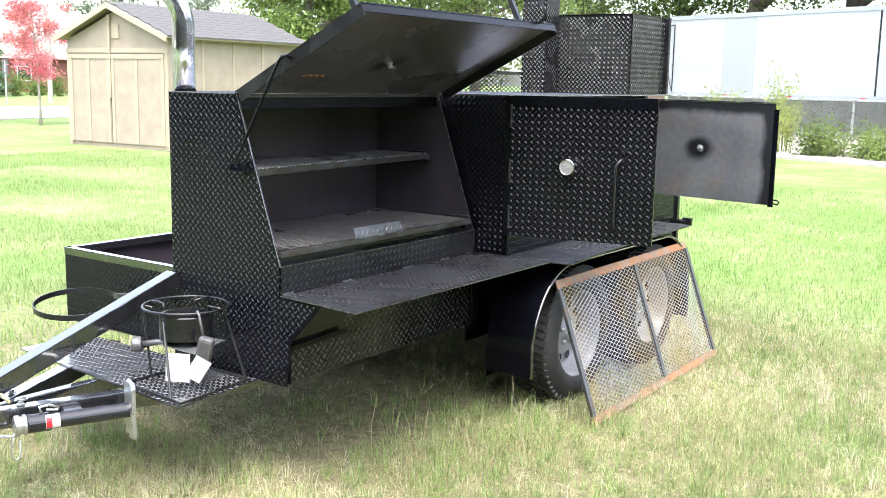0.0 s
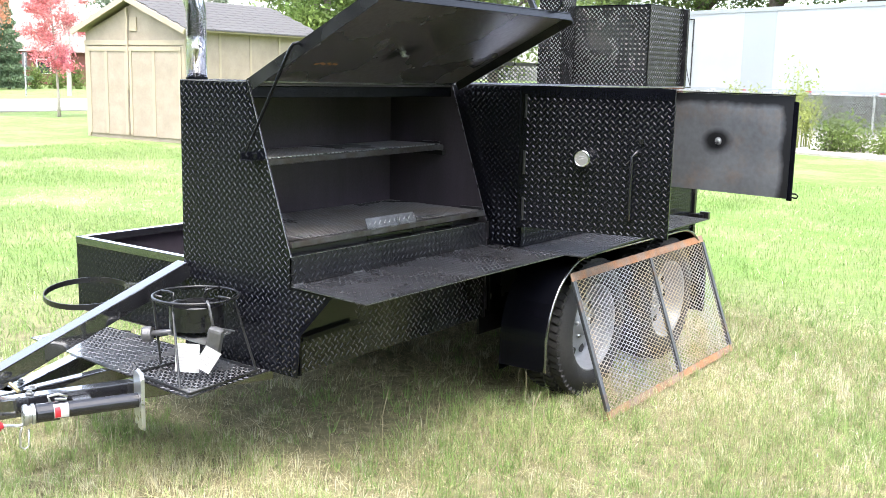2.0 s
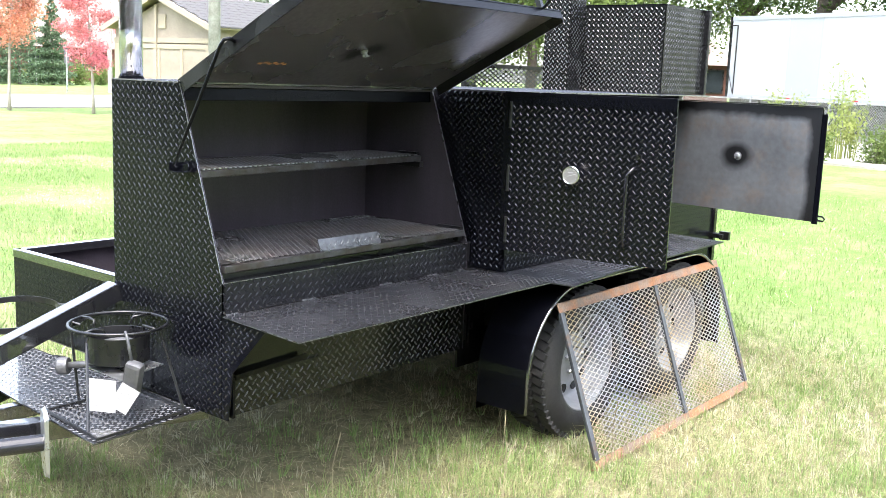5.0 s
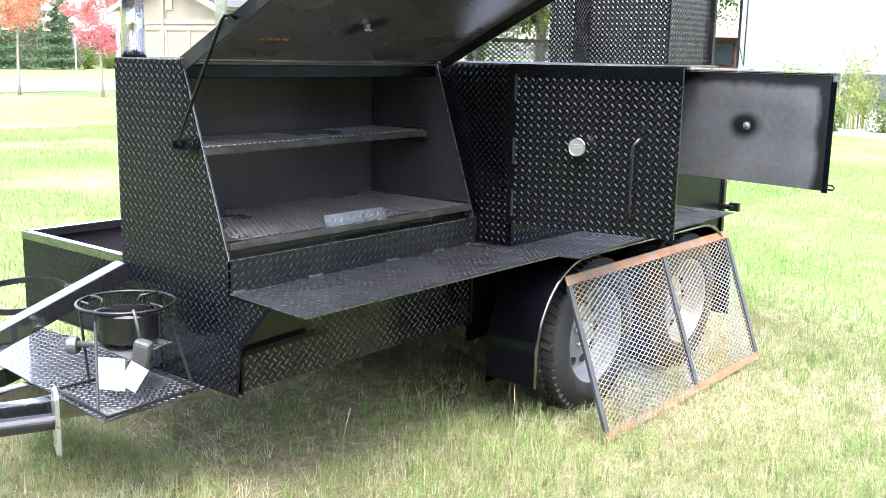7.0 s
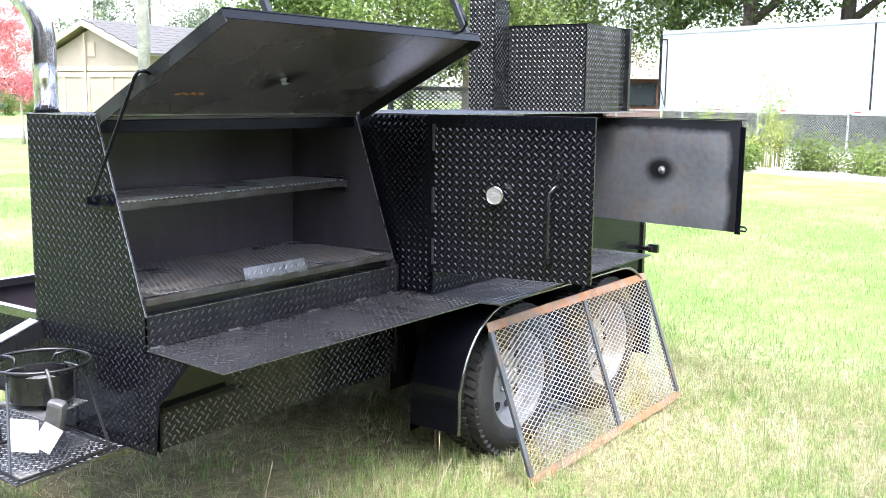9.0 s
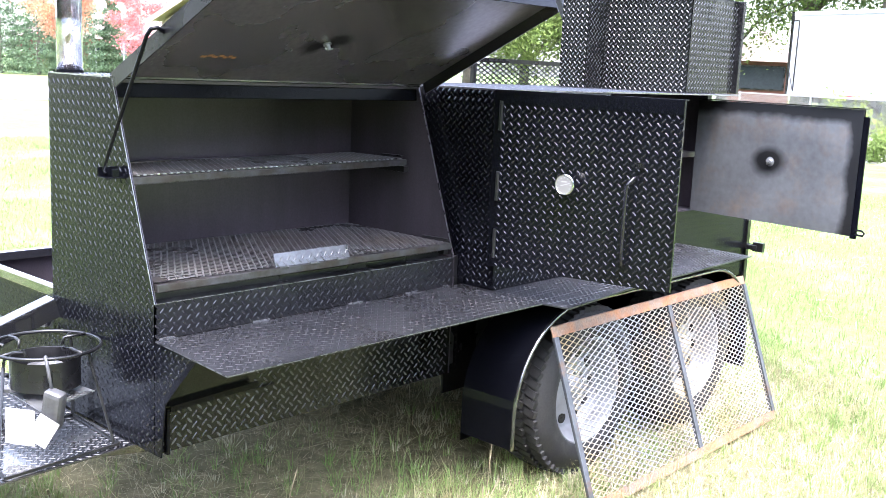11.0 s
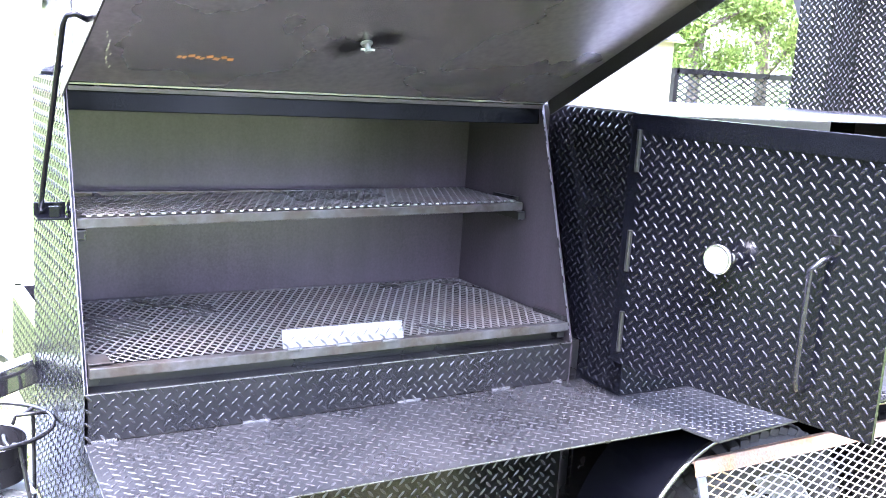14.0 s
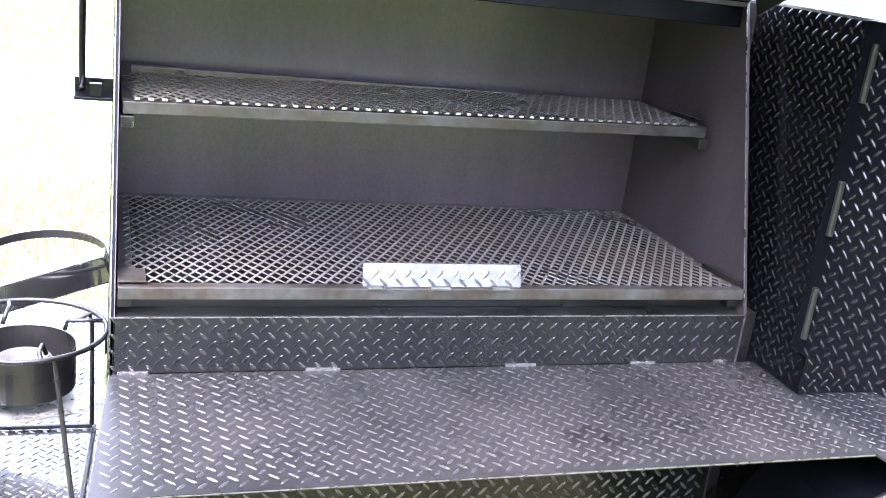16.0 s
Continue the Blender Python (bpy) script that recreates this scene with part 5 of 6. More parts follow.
# unseen trees added out of view so that the black plates reflect something dark
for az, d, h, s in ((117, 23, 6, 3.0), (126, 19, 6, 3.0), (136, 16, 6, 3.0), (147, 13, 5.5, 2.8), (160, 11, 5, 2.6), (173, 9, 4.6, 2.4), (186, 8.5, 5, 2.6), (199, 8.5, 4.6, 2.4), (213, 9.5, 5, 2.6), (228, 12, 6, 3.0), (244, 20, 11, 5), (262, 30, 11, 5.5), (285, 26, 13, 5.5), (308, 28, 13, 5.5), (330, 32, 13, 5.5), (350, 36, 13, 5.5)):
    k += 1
    tree("unseen_dark_tree", "unseen dense tree added out of view to darken reflections", az, d, h, s, 0.35, LEAF_SHADE, 5500, 0.38, 200 + k, 0.3, 10, clumps=60)


def conifer(az, d, height, r, leaf, n, size, seed, label):
    rng = np.random.default_rng(seed)
    p = polar(az, d)
    t = thing("conifer", label, "tree", tuple(p))
    part("trunk", tube(bmesh.new(), [(p.x, p.y, -0.05), (p.x, p.y, height * 0.9)], 0.1, 8, radii=[0.12, 0.02]), BARK, t)
    z = height * (1 - np.sqrt(rng.uniform(0.0, 1.0, n))) * 0.97 + 0.1
    tier = 0.75 + 0.25 * np.cos(z * 9.0 + rng.normal(0, 0.5, n))
    rr = r * (1 - z / (height * 1.02)) * np.sqrt(rng.uniform(0.25, 1, n)) * tier
    a = rng.uniform(0, 2 * math.pi, n)
    P = np.stack([p.x + rr * np.cos(a), p.y + rr * np.sin(a), z], axis=1)
    quads_object("needles", leaf_quads(rng, P, size), leaf, t)


for i, (az, d, h, r) in enumerate(((60.6, 70, 9.0, 2.5), (59.0, 71, 6.4, 1.7), (62.6, 70, 8.2, 2.6), (64.4, 71, 9.0, 2.8))):
    conifer(az, d, h, r, LEAF_PINE, 9000, 0.085, 80 + i, "dark green conifer across the street")
# these take the haze-paled leaf for the glare on the far lawn
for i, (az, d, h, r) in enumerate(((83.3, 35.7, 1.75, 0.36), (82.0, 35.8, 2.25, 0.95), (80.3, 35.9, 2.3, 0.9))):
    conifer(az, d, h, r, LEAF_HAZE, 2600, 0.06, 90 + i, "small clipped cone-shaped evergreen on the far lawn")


def shrub(name, label, p, h, r, leaf, n, size, seed, stems=0):
    rng = np.random.default_rng(seed)
    t = thing(name, label, "shrub", tuple(p))
    tips = []
    for k in range(max(stems, 5)):
        a = rng.uniform(0, 6.28)
        q = Vector((p.x + r * 0.75 * rng.uniform(0.2, 1) * math.cos(a), p.y + r * 0.75 * rng.uniform(0.2, 1) * math.sin(a), h * rng.uniform(0.6, 1.0)))
        bm = tube(bmesh.new(), [(p.x + 0.1 * math.cos(a), p.y + 0.1 * math.sin(a), -0.03), (p + q) / 2 + Vector((0, 0, 0.1)), q], 0.012, 5, radii=[0.014, 0.009, 0.003])
        part("stem", bm, BARK if not stems else LEAF_YELLOW, t)
        tips.append(np.array(q))
    tips = np.array(tips)
    w = rng.integers(0, len(tips), n)
    base = np.array((p.x, p.y, 0.0))
    f = rng.uniform(0.25, 1.0, (n, 1)) if stems else rng.uniform(0.1, 1.0, (n, 1))
    P = base + (tips[w] - base) * f + rng.normal(size=(n, 3)) * (r * (0.2 if stems else 0.22))
    P[:, 2] = np.abs(P[:, 2]) + 0.02
    quads_object("leaves", leaf_quads(rng, P, size), leaf, t)


for i, (az, d, h, r, y) in enumerate(((16.8, 24.5, 2.1, 0.6, 1), (17.4, 25, 1.0, 0.5, 1), (16.2, 25.0, 1.5, 0.5, 1), (15.0, 24, 0.75, 0.8, 0), (13.7, 24, 0.6, 0.9, 0), (12.3, 23.5, 0.55, 0.8, 0), (20.3, 27, 1.4, 0.4, 1), (18.9, 27, 1.5, 0.4, 1), (11.0, 23, 0.6, 0.8, 0), (17.9, 23.5, 0.5, 0.5, 0))):
    shrub("weed_clump", "wild roadside weeds with thin yellow-green stems" if y else "low leafy green weeds at the lawn's edge", polar(az, d), h, r, LEAF_YELLOW if y else LEAF, 520 if y else 1100, 0.04, 120 + i, 9 if y else 0)
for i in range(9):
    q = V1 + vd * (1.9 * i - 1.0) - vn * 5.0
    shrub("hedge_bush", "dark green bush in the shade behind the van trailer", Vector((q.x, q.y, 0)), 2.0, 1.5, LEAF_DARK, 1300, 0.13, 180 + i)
for i in range(9):
    shrub("hedge_bush", "clipped green bush across the street", polar(54.6 + 1.05 * i, 73 + (i % 3)), 1.1 + 0.3 * (i % 2), 1.2, LEAF, 1400, 0.07, 150 + i)

# ---------------------------------------------------------------- garden shed
TAN = material("faded_tan_plywood", (0.288, 0.240, 0.188), 0.85, vary=0.14, scale=3, bump=0.35, bump_scale=45, second=(0.248, 0.206, 0.158), mix_scale=2.5)
TRIM = material("cream_trim_board", (0.31, 0.262, 0.19), 0.8, vary=0.12, scale=6, bump=0.2)
SHINGLE = material("grey_asphalt_shingle", (0.080, 0.077, 0.076), 0.95, vary=0.25, scale=12, bump=0.5, random_tint=0.2)
S0, S1 = Vector((-16.95, 10.66, 0)), Vector((-13.87, 10.84, 0))
sd = (S1 - S0).normalized()
sn = Vector((-sd.y, sd.x, 0))
SW, SDp, SE, SA = (S1 - S0).length, 3.9, 2.27, 2.93
shed = tagged(new("garden_shed"), "tan plywood garden shed with grey shingle roof and closed doors", "shed")
shed.matrix_basis = Matrix(((sd.x, sn.x, 0, S0.x), (sd.y, sn.y, 0, S0.y), (0, 0, 1, 0), (0, 0, 0, 1)))


def on_shed(name, bm, mat, label=""):
    ob = new(name, mesh_of(bm, name, mat))
    ob.parent = shed
    if label:
        tagged(ob, label)
    return ob


bm = bmesh.new()
f = [(0, 0), (SW, 0), (SW, SE), (SW / 2, SA - 0.08), (0, SE)]
vs0 = [bm.verts.new((a, 0, b - 0.05)) for a, b in f]
vs1 = [bm.verts.new((a, 0.1, b - 0.05)) for a, b in f]
bm.faces.new(vs0), bm.faces.new(vs1[::-1])
for i in range(5):
    bm.faces.new((vs0[i], vs1[i], vs1[(i + 1) % 5], vs0[(i + 1) % 5]))
on_shed("gable_wall", bm, TAN)
for a in (0.0, SW - 0.1):
    on_shed("side_wall", boxed(a, a + 0.1, 0.1, SDp, -0.05, SE), TAN)
on_shed("back_wall", boxed(0, SW, SDp, SDp + 0.1, -0.05, SE), TAN)
for k in range(3):
    on_shed("batten", boxed(SW, SW + 0.02, 0.9 + 0.9 * k, 0.96 + 0.9 * k, 0, SE - 0.05), TRIM)
PX = 1.40
for a0, a1, bx in ((0.09, PX - 0.02, (0.14, 0.70, PX - 0.07)), (PX + 0.02, SW - 0.09, (PX + 0.07, 2.18, SW - 0.13))):
    leafd = on_shed("shed_door", boxed(a0, a1, -0.03, 0.0, 0.08, 1.93, 0.004), TAN)
    for b in bx:
        o = new("door_batten", mesh_of(boxed(b - 0.04, b + 0.04, -0.05, -0.031, 0.10, 1.90, 0.003), "door_batten", TRIM))
        o.parent = leafd
    o = new("door_batten", mesh_of(boxed(a0, a1, -0.053, -0.031, 1.83, 1.92, 0.003), "door_batten", TRIM))
    o.parent = leafd
on_shed("door_gap", boxed(PX - 0.018, PX + 0.018, -0.012, -0.002, 0.08, 1.93), INNER)
on_shed("door_latch", boxed(PX - 0.03, PX + 0.04, -0.09, -0.054, 1.02, 1.18, 0.01), TRIM)
on_shed("latch_post", boxed(PX - 0.03, PX + 0.03, -0.07, -0.054, 1.10, 2.72, 0.004), TRIM)
on_shed("door_header", boxed(0.0, SW, -0.04, -0.001, 1.95, 2.05, 0.003), TRIM)
on_shed("gable_vent", boxed(PX + 0.05, PX + 0.27, -0.03, -0.001, 2.24, 2.52, 0.003), TRIM)
for a in (0.0, SW - 0.09):
    on_shed("corner_board", boxed(a, a + 0.09, -0.03, -0.001, 0.0, 1.95, 0.003), TRIM)
OV = 0.2
for s in (-1, 1):
    ex = SW / 2 + s * (SW / 2 + OV)
    slope = (SA - SE) / (SW / 2)
    ez = SE - OV * slope + 0.06
    bm = bar(bmesh.new(), (SW / 2, -OV - 0.012, SA - 0.03), (ex, -OV - 0.012, ez - 0.03), 0.03, 0.11, up=(0, 0, 1))
    on_shed("barge_board", bm, TRIM)
    bm = bmesh.new()
    L = math.hypot(ex - SW / 2, SA + 0.05 - ez - 0.05)
    rows_n = 11
    for r in range(rows_n):
        t0, t1 = r / rows_n, (r + 1.15) / rows_n
        x0, x1 = SW / 2 + (ex - SW / 2) * t0, SW / 2 + (ex - SW / 2) * min(t1, 1.02)
        z0, z1 = SA + 0.05 + (ez - SA) * t0, SA + 0.05 + (ez - SA) * min(t1, 1.02)
        for c in range(16):
            y0 = -OV + (SDp + 2 * OV) * c / 16 + (0.06 if r % 2 else 0)
            y1 = y0 + (SDp + 2 * OV) / 16 - 0.008
            p = [(x0, y0, z0), (x1, y0, z1 + 0.006), (x1, y1, z1 + 0.006), (x0, y1, z0)]
            a = [bm.verts.new(q) for q in p]
            b = [bm.verts.new((q[0], q[1], q[2] - 0.03)) for q in p]
            bm.faces.new(a), bm.faces.new(b[::-1])
            for i in range(4):
                bm.faces.new((a[i], b[i], b[(i + 1) % 4], a[(i + 1) % 4]))
    bmesh.ops.recalc_face_normals(bm, faces=bm.faces[:])
    tagged(on_shed("shingles", bm, SHINGLE), kind="stuff")
    bm = bar(bmesh.new(), (SW / 2, SDp / 2, SA), (ex, SDp / 2, ez), SDp + 2 * OV, 0.03)
    on_shed("roof_deck", bm, TRIM)

# utility pole in front of the shed
pp = Vector((-8.86, 6.93, 0))
POLE = material("weathered_grey_pole", (0.34, 0.33, 0.30), 0.9, vary=0.25, scale=4, bump=0.6, bump_scale=40, second=(0.26, 0.25, 0.22), mix_scale=6)
pole = tagged(part("utility_pole", tube(bmesh.new(), [(pp.x, pp.y, -0.3), (pp.x, pp.y, 8.0)], 0.09, 16, radii=[0.085, 0.07]), POLE, None, smooth=True), "weathered grey wooden utility pole standing in the yard", "pole")
pp = Vector((-45.1, 28.6, 0))
tagged(part("utility_pole", tube(bmesh.new(), [(pp.x, pp.y, -0.3), (pp.x, pp.y, 7.5)], 0.12, 12), POLE, None), "grey wooden utility pole across the street", "pole")
for az, d, h in ((58.2, 54.6, 2.1), (59.8, 70, 2.1)):
    sp = polar(az, d)
    sign = thing("street_sign", "small street sign on a thin steel post", "sign", tuple(sp)) if az < 59 else thing("marker_post", "thin white marker post across the street", "post", tuple(sp))
    part("post", tube(bmesh.new(), [(sp.x, sp.y, -0.1), (sp.x, sp.y, h)], 0.04, 8), ZINC if az < 59 else PAPER, sign)
    if az < 59:
        m = Matrix.Translation((sp.x, sp.y, h - 0.15)) @ Matrix.Rotation(radians(az), 4, "Z")
        bm = boxed(-0.12, 0.12, -0.01, 0.01, -0.5, 0.2, 0.005)
        bmesh.ops.transform(bm, matrix=m, verts=bm.verts)
        part("sign_plate", bm, CAST, sign)

# ---------------------------------------------------------------- van trailer
VWHITE = material("white_van_panel", (0.338, 0.360, 0.378), 0.4, vary=0.05, scale=0.8, second=(0.317, 0.338, 0.353), mix_scale=1.2)
VGREY = material("grey_van_panel", (0.274, 0.299, 0.306), 0.4, vary=0.05, scale=0.8)
VL = 14.0
van = new("van_trailer")
vb = -vn
van.matrix_basis = Matrix(((vd.x, vb.x, 0, V1.x), (vd.y, vb.y, 0, V1.y), (0, 0, 1, 0), (0, 0, 0, 1)))
tagged(van, "long white box van trailer parked behind the fence", "trailer")


def on_van(name, bm, mat, label="", smooth=False):
    ob = new(name, mesh_of(bm, name, mat, smooth))
    ob.parent = van
    if label:
        tagged(ob, label)
    return ob


on_van("box_body", boxed(0.0, VL, 0.0, 2.5, 1.25, 3.82, 0.02), VWHITE)
e0 = 0.03
for i, (w, mat) in enumerate(((2.43, VWHITE), (1.28, VGREY), (4.28, VWHITE), (2.6, VWHITE), (3.3, VWHITE))):
    on_van("side_panel", boxed(e0, e0 + w - 0.012, -0.008, -0.001, 1.30, 3.72, 0.003), mat)
    e0 += w
on_van("top_rail", boxed(-0.01, VL, -0.03, 0.0, 3.72, 3.85, 0.006), VGREY)
on_van("bottom_rail", boxed(-0.01, VL, -0.03, 0.0, 1.18, 1.29, 0.006), VGREY)
for i in range(10):
    on_van("reflector_strip", boxed(1.25 + 1.26 * i, 1.46 + 1.26 * i, -0.034, -0.0305, 1.215, 1.25), RED if i % 2 else PAPER)
on_van("rear_post", boxed(-0.02, 0.08, -0.035, 0.1, 1.18, 3.85, 0.01), SATIN)
on_van("door_rod", tube(bmesh.new(), [(0.33, -0.045, 1.3), (0.33, -0.045, 3.56)], 0.02, 8), SATIN)
on_van("door_rod", tube(bmesh.new(), [(0.0, -0.045, 3.56), (0.33, -0.045, 3.56)], 0.02, 8), SATIN)
on_van("panel_seam_post", boxed(8.00, 8.05, -0.03, -0.009, 1.30, 3.72, 0.004), SATIN)
on_van("door_brace", tube(bmesh.new(), [(0.04, -0.04, 2.1), (0.30, -0.045, 1.35)], 0.012, 8), SATIN)
on_van("rear_door", boxed(-0.03, -0.002, 0.15, 2.4, 1.3, 3.6, 0.01), VWHITE)
for x in (1.6, 2.9):
    for y in (0.1, 1.95):
        on_van("trailer_wheel", lathe(bmesh.new(), (x, y, 0.5), (0, 1, 0), [(0, 0), (0.28, 0), (0.3, -0.03), (0.5, 0.04), (0.5, 0.38), (0.3, 0.42), (0, 0.42)], 32), RUBBER)
on_van("landing_leg", boxed(VL - 3.2, VL - 3.05, 0.3, 0.45, 0.0, 1.2, 0.01), SATIN)
on_van("floor_beam", boxed(0.3, VL - 0.3, 0.5, 2.0, 0.95, 1.2, 0.01), SATIN)
on_van("tool_box", boxed(4.0, VL - 3.6, 0.5, 2.0, 0.22, 0.949, 0.02), SATIN)
on_van("axle_housing", boxed(0.9, 3.7, 0.55, 1.9, 0.28, 0.949, 0.02), SATIN)

# leafy branch that hangs down in front of the van trailer
tree("shade_tree", "big shade tree with hanging branches beside the van trailer", 4.2, 25.5, 12, 3.2, 3.3, LEAF_DARK, 26000, 0.06, 95, 0.3, 9, clumps=40)

# chain-link fence between lawn and lane
fence = thing("chain_link_fence", "grey chain-link fence with steel posts along the gravel lane", "fence", tuple(V1 + vn * 6.0))
F0, F1 = V1 - vd * 2.0 + vn * 2.8, V2 + vd * 16 + vn * 2.8
FL = (F1 - F0).length
fd = (F1 - F0).normalized()
for i in range(int(FL / 2.8) + 1):
    q = F0 + fd * (2.8 * i)
    part("fence_post", tube(bmesh.new(), [(q.x, q.y, -0.2), (q.x, q.y, 1.25)], 0.03, 8), ZINC, fence)
part("top_rail", tube(bmesh.new(), [F0 + Vector((0, 0, 1.2)), F1 + Vector((0, 0, 1.2))], 0.022, 8), ZINC, fence)
W = []
sp_, hh_ = 0.075, 1.17
for i in range(int(FL / sp_)):
    for s in (1, -1):
        a = F0 + fd * (i * sp_)
        b = a + fd * (s * hh_)
        if not 0 < (b - F0).dot(fd) < FL:
            continue
        wv = Vector((0, 0, 0.0035)) + fd * (-s * 0.0035)
        lo, hi = a + Vector((0, 0, 0.03)), b + Vector((0, 0, 0.03 + hh_))
        W.append([tuple(lo - wv), tuple(lo + wv), tuple(hi + wv), tuple(hi - wv)])
quads_object("wire_mesh", np.array(W), ZINC, fence)

# ---------------------------------------------------------------- far buildings
BRICK = material("red_brick_wall", (0.13, 0.05, 0.038), 0.9, vary=0.25, scale=6, bump=0.3, second=(0.10, 0.04, 0.03), mix_scale=9)
# paler copy of the brick, with the wall's glare in its colour
GLARE_BRICK = material("glare_paled_brick", (0.30, 0.19, 0.155), 0.9, vary=0.25, scale=6, bump=0.3, second=(0.25, 0.17, 0.14), mix_scale=9)
ROOF = material("brown_shingle_roof", (0.17, 0.13, 0.11), 0.95, vary=0.2, scale=5)
GLASS = material("dark_window_glass", (0.02, 0.025, 0.03), 0.1)


def house(az, d, w, dep, h, wall, label, turn, trim=None):
    p = polar(az, d)
    t = thing("house", label, "house", tuple(p))
    m = Matrix.Translation(p) @ Matrix.Rotation(radians(turn), 4, "Z")

    def add(name, bm, mat, par=None):
        bmesh.ops.transform(bm, matrix=m, verts=bm.verts)
        return part(name, bm, mat, par or t)

    add("wall", boxed(-w / 2, w / 2, 0, dep, -0.1, h), wall)
    bm = bmesh.new()
    rz = h + 1.7
    o = 0.5
    A_ = [bm.verts.new(q) for q in ((-w / 2 - o, -o, h - 0.05), (w / 2 + o, -o, h - 0.05), (w / 2 + o, dep + o, h - 0.05), (-w / 2 - o, dep + o, h - 0.05), (-w / 2 + 1.5, dep / 2, rz), (w / 2 - 1.5, dep / 2, rz))]
    for fidx in ((0, 1, 5, 4), (2, 3, 4, 5), (1, 2, 5), (3, 0, 4), (3, 2, 1, 0)):
        bm.faces.new([A_[i] for i in fidx])
    add("roof", bm, ROOF)
    for k in range(1 if trim else 4):
        x = -w / 2 + w * (k + 0.5) / (1 if trim else 4)
        hw, z0, z1 = (w * 0.42, 1.15, 2.45) if trim else (0.55, 0.9, 2.1)
        wn_ = add("window", boxed(x - hw, x + hw, -0.06, -0.001, z0, z1, 0.01), SATIN if trim else PAPER)
        add("pane", boxed(x - hw + 0.08, x + hw - 0.08, -0.075, -0.061, z0 + 0.08, z1 - 0.08), GLASS, wn_)


house(58.6, 88, 16, 9, 2.7, BRICK, "low brick house with a brown roof across the street", 58)
house(24.3, 58, 3.2, 6, 2.7, BRICK, "red brick house with dark windows behind the trees", 25, PAPER)
wall_low = thing("garden_wall", "low red brick garden wall on the far lawn", "garden wall", (-20.9, -1.0, 0.0))
part("wall_body", boxed(-21.1, -20.8, -4.0, 1.42, -0.1, 0.60), GLARE_BRICK, wall_low)
part("wall_cap", boxed(-21.14, -20.76, -4.04, 1.46, 0.601, 0.67, 0.01), GLARE_BRICK, wall_low)
for i_, (gx, gy, gh) in enumerate(((-13.0, 0.52, 0.75), (-19.2, -0.55, 0.8), (-18.6, 0.9, 0.45))):
    shrub("garden_shrub", "small yellow-green shrub on the far lawn", Vector((gx, gy, 0)), gh, gh * 0.42, LEAF_YELLOW, 500, 0.05, 260 + i_)

# ---------------------------------------------------------------- grass
FADED_BLADE = leaf_material("faded_grass_blade", (0.165, 0.255, 0.075), (0.225, 0.30, 0.11), trans=0.3)
GREEN_BLADE = leaf_material("green_grass_blade", (0.175, 0.275, 0.080), (0.255, 0.33, 0.125), trans=0.3)
DRY_BLADE = leaf_material("straw_grass_blade", (0.46, 0.44, 0.29), (0.52, 0.50, 0.355), trans=0.2)


def smooth_noise(x, y, scale, seed):
    """Value noise on a lattice, for drifts of thicker and thinner growth."""
    rng = np.random.default_rng(seed)
    T = rng.uniform(0, 1, (64, 64))
    u, v = x / scale + 31.3, y / scale + 17.7
    i, j = np.floor(u).astype(int), np.floor(v).astype(int)
    fu, fv = u - i, v - j
    fu, fv = fu * fu * (3 - 2 * fu), fv * fv * (3 - 2 * fv)
    g = lambda a, b: T[a % 64, b % 64]
    return (g(i, j) * (1 - fu) + g(i + 1, j) * fu) * (1 - fv) + (g(i, j + 1) * (1 - fu) + g(i + 1, j + 1) * fu) * fv


def blades(name, label, mat, n, region, hmin, hmax, width, seed, keep, droop=0.5, upright=1.0):
    """Curved tapering blades, two quads each, joined into one stretch of lawn."""
    rng = np.random.default_rng(seed)
    x = rng.uniform(region[0], region[1], n)
    y = rng.uniform(region[2], region[3], n)
    ok = rng.uniform(0, 1, n) < keep(x, y)
    x, y = x[ok], y[ok]
    n = len(x)
    h = rng.uniform(hmin, hmax, n) * (0.55 + 0.9 * smooth_noise(x, y, 0.35, seed + 3))
    a = rng.uniform(0, 2 * math.pi, n)
    lean = np.abs(rng.normal(0, droop, n))
    d = np.stack([np.cos(a), np.sin(a), np.zeros(n)], 1)
    s = np.stack([-np.sin(a), np.cos(a), np.zeros(n)], 1)
    tw = rng.uniform(0, math.pi, n)[:, None]
    s = s * np.cos(tw) + d * np.sin(tw)
    w = (width * rng.uniform(0.6, 1.3, n))[:, None]
    B = np.stack([x, y, np.full(n, -0.012)], 1)
    M = B + d * (h * lean * 0.35)[:, None] + np.array((0, 0, 1.0)) * (h * 0.58 * upright)[:, None]
    E = B + d * (h * lean * 1.05)[:, None] + np.array((0, 0, 1.0)) * (h * (1.0 - 0.25 * np.minimum(lean, 1.6)) * upright)[:, None]
    E[:, 2] = np.maximum(E[:, 2], 0.004)
    q1 = np.stack([B - s * w, B + s * w, M + s * w * 0.8, M - s * w * 0.8], 1)
    q2 = np.stack([M - s * w * 0.8, M + s * w * 0.8, E + s * w * 0.12, E - s * w * 0.12], 1)
    V = np.concatenate([q1, q2], 1).reshape(-1, 4, 3)
    ob = quads_object(name, V, mat)
    return tagged(ob, label, "grass", kind="stuff")


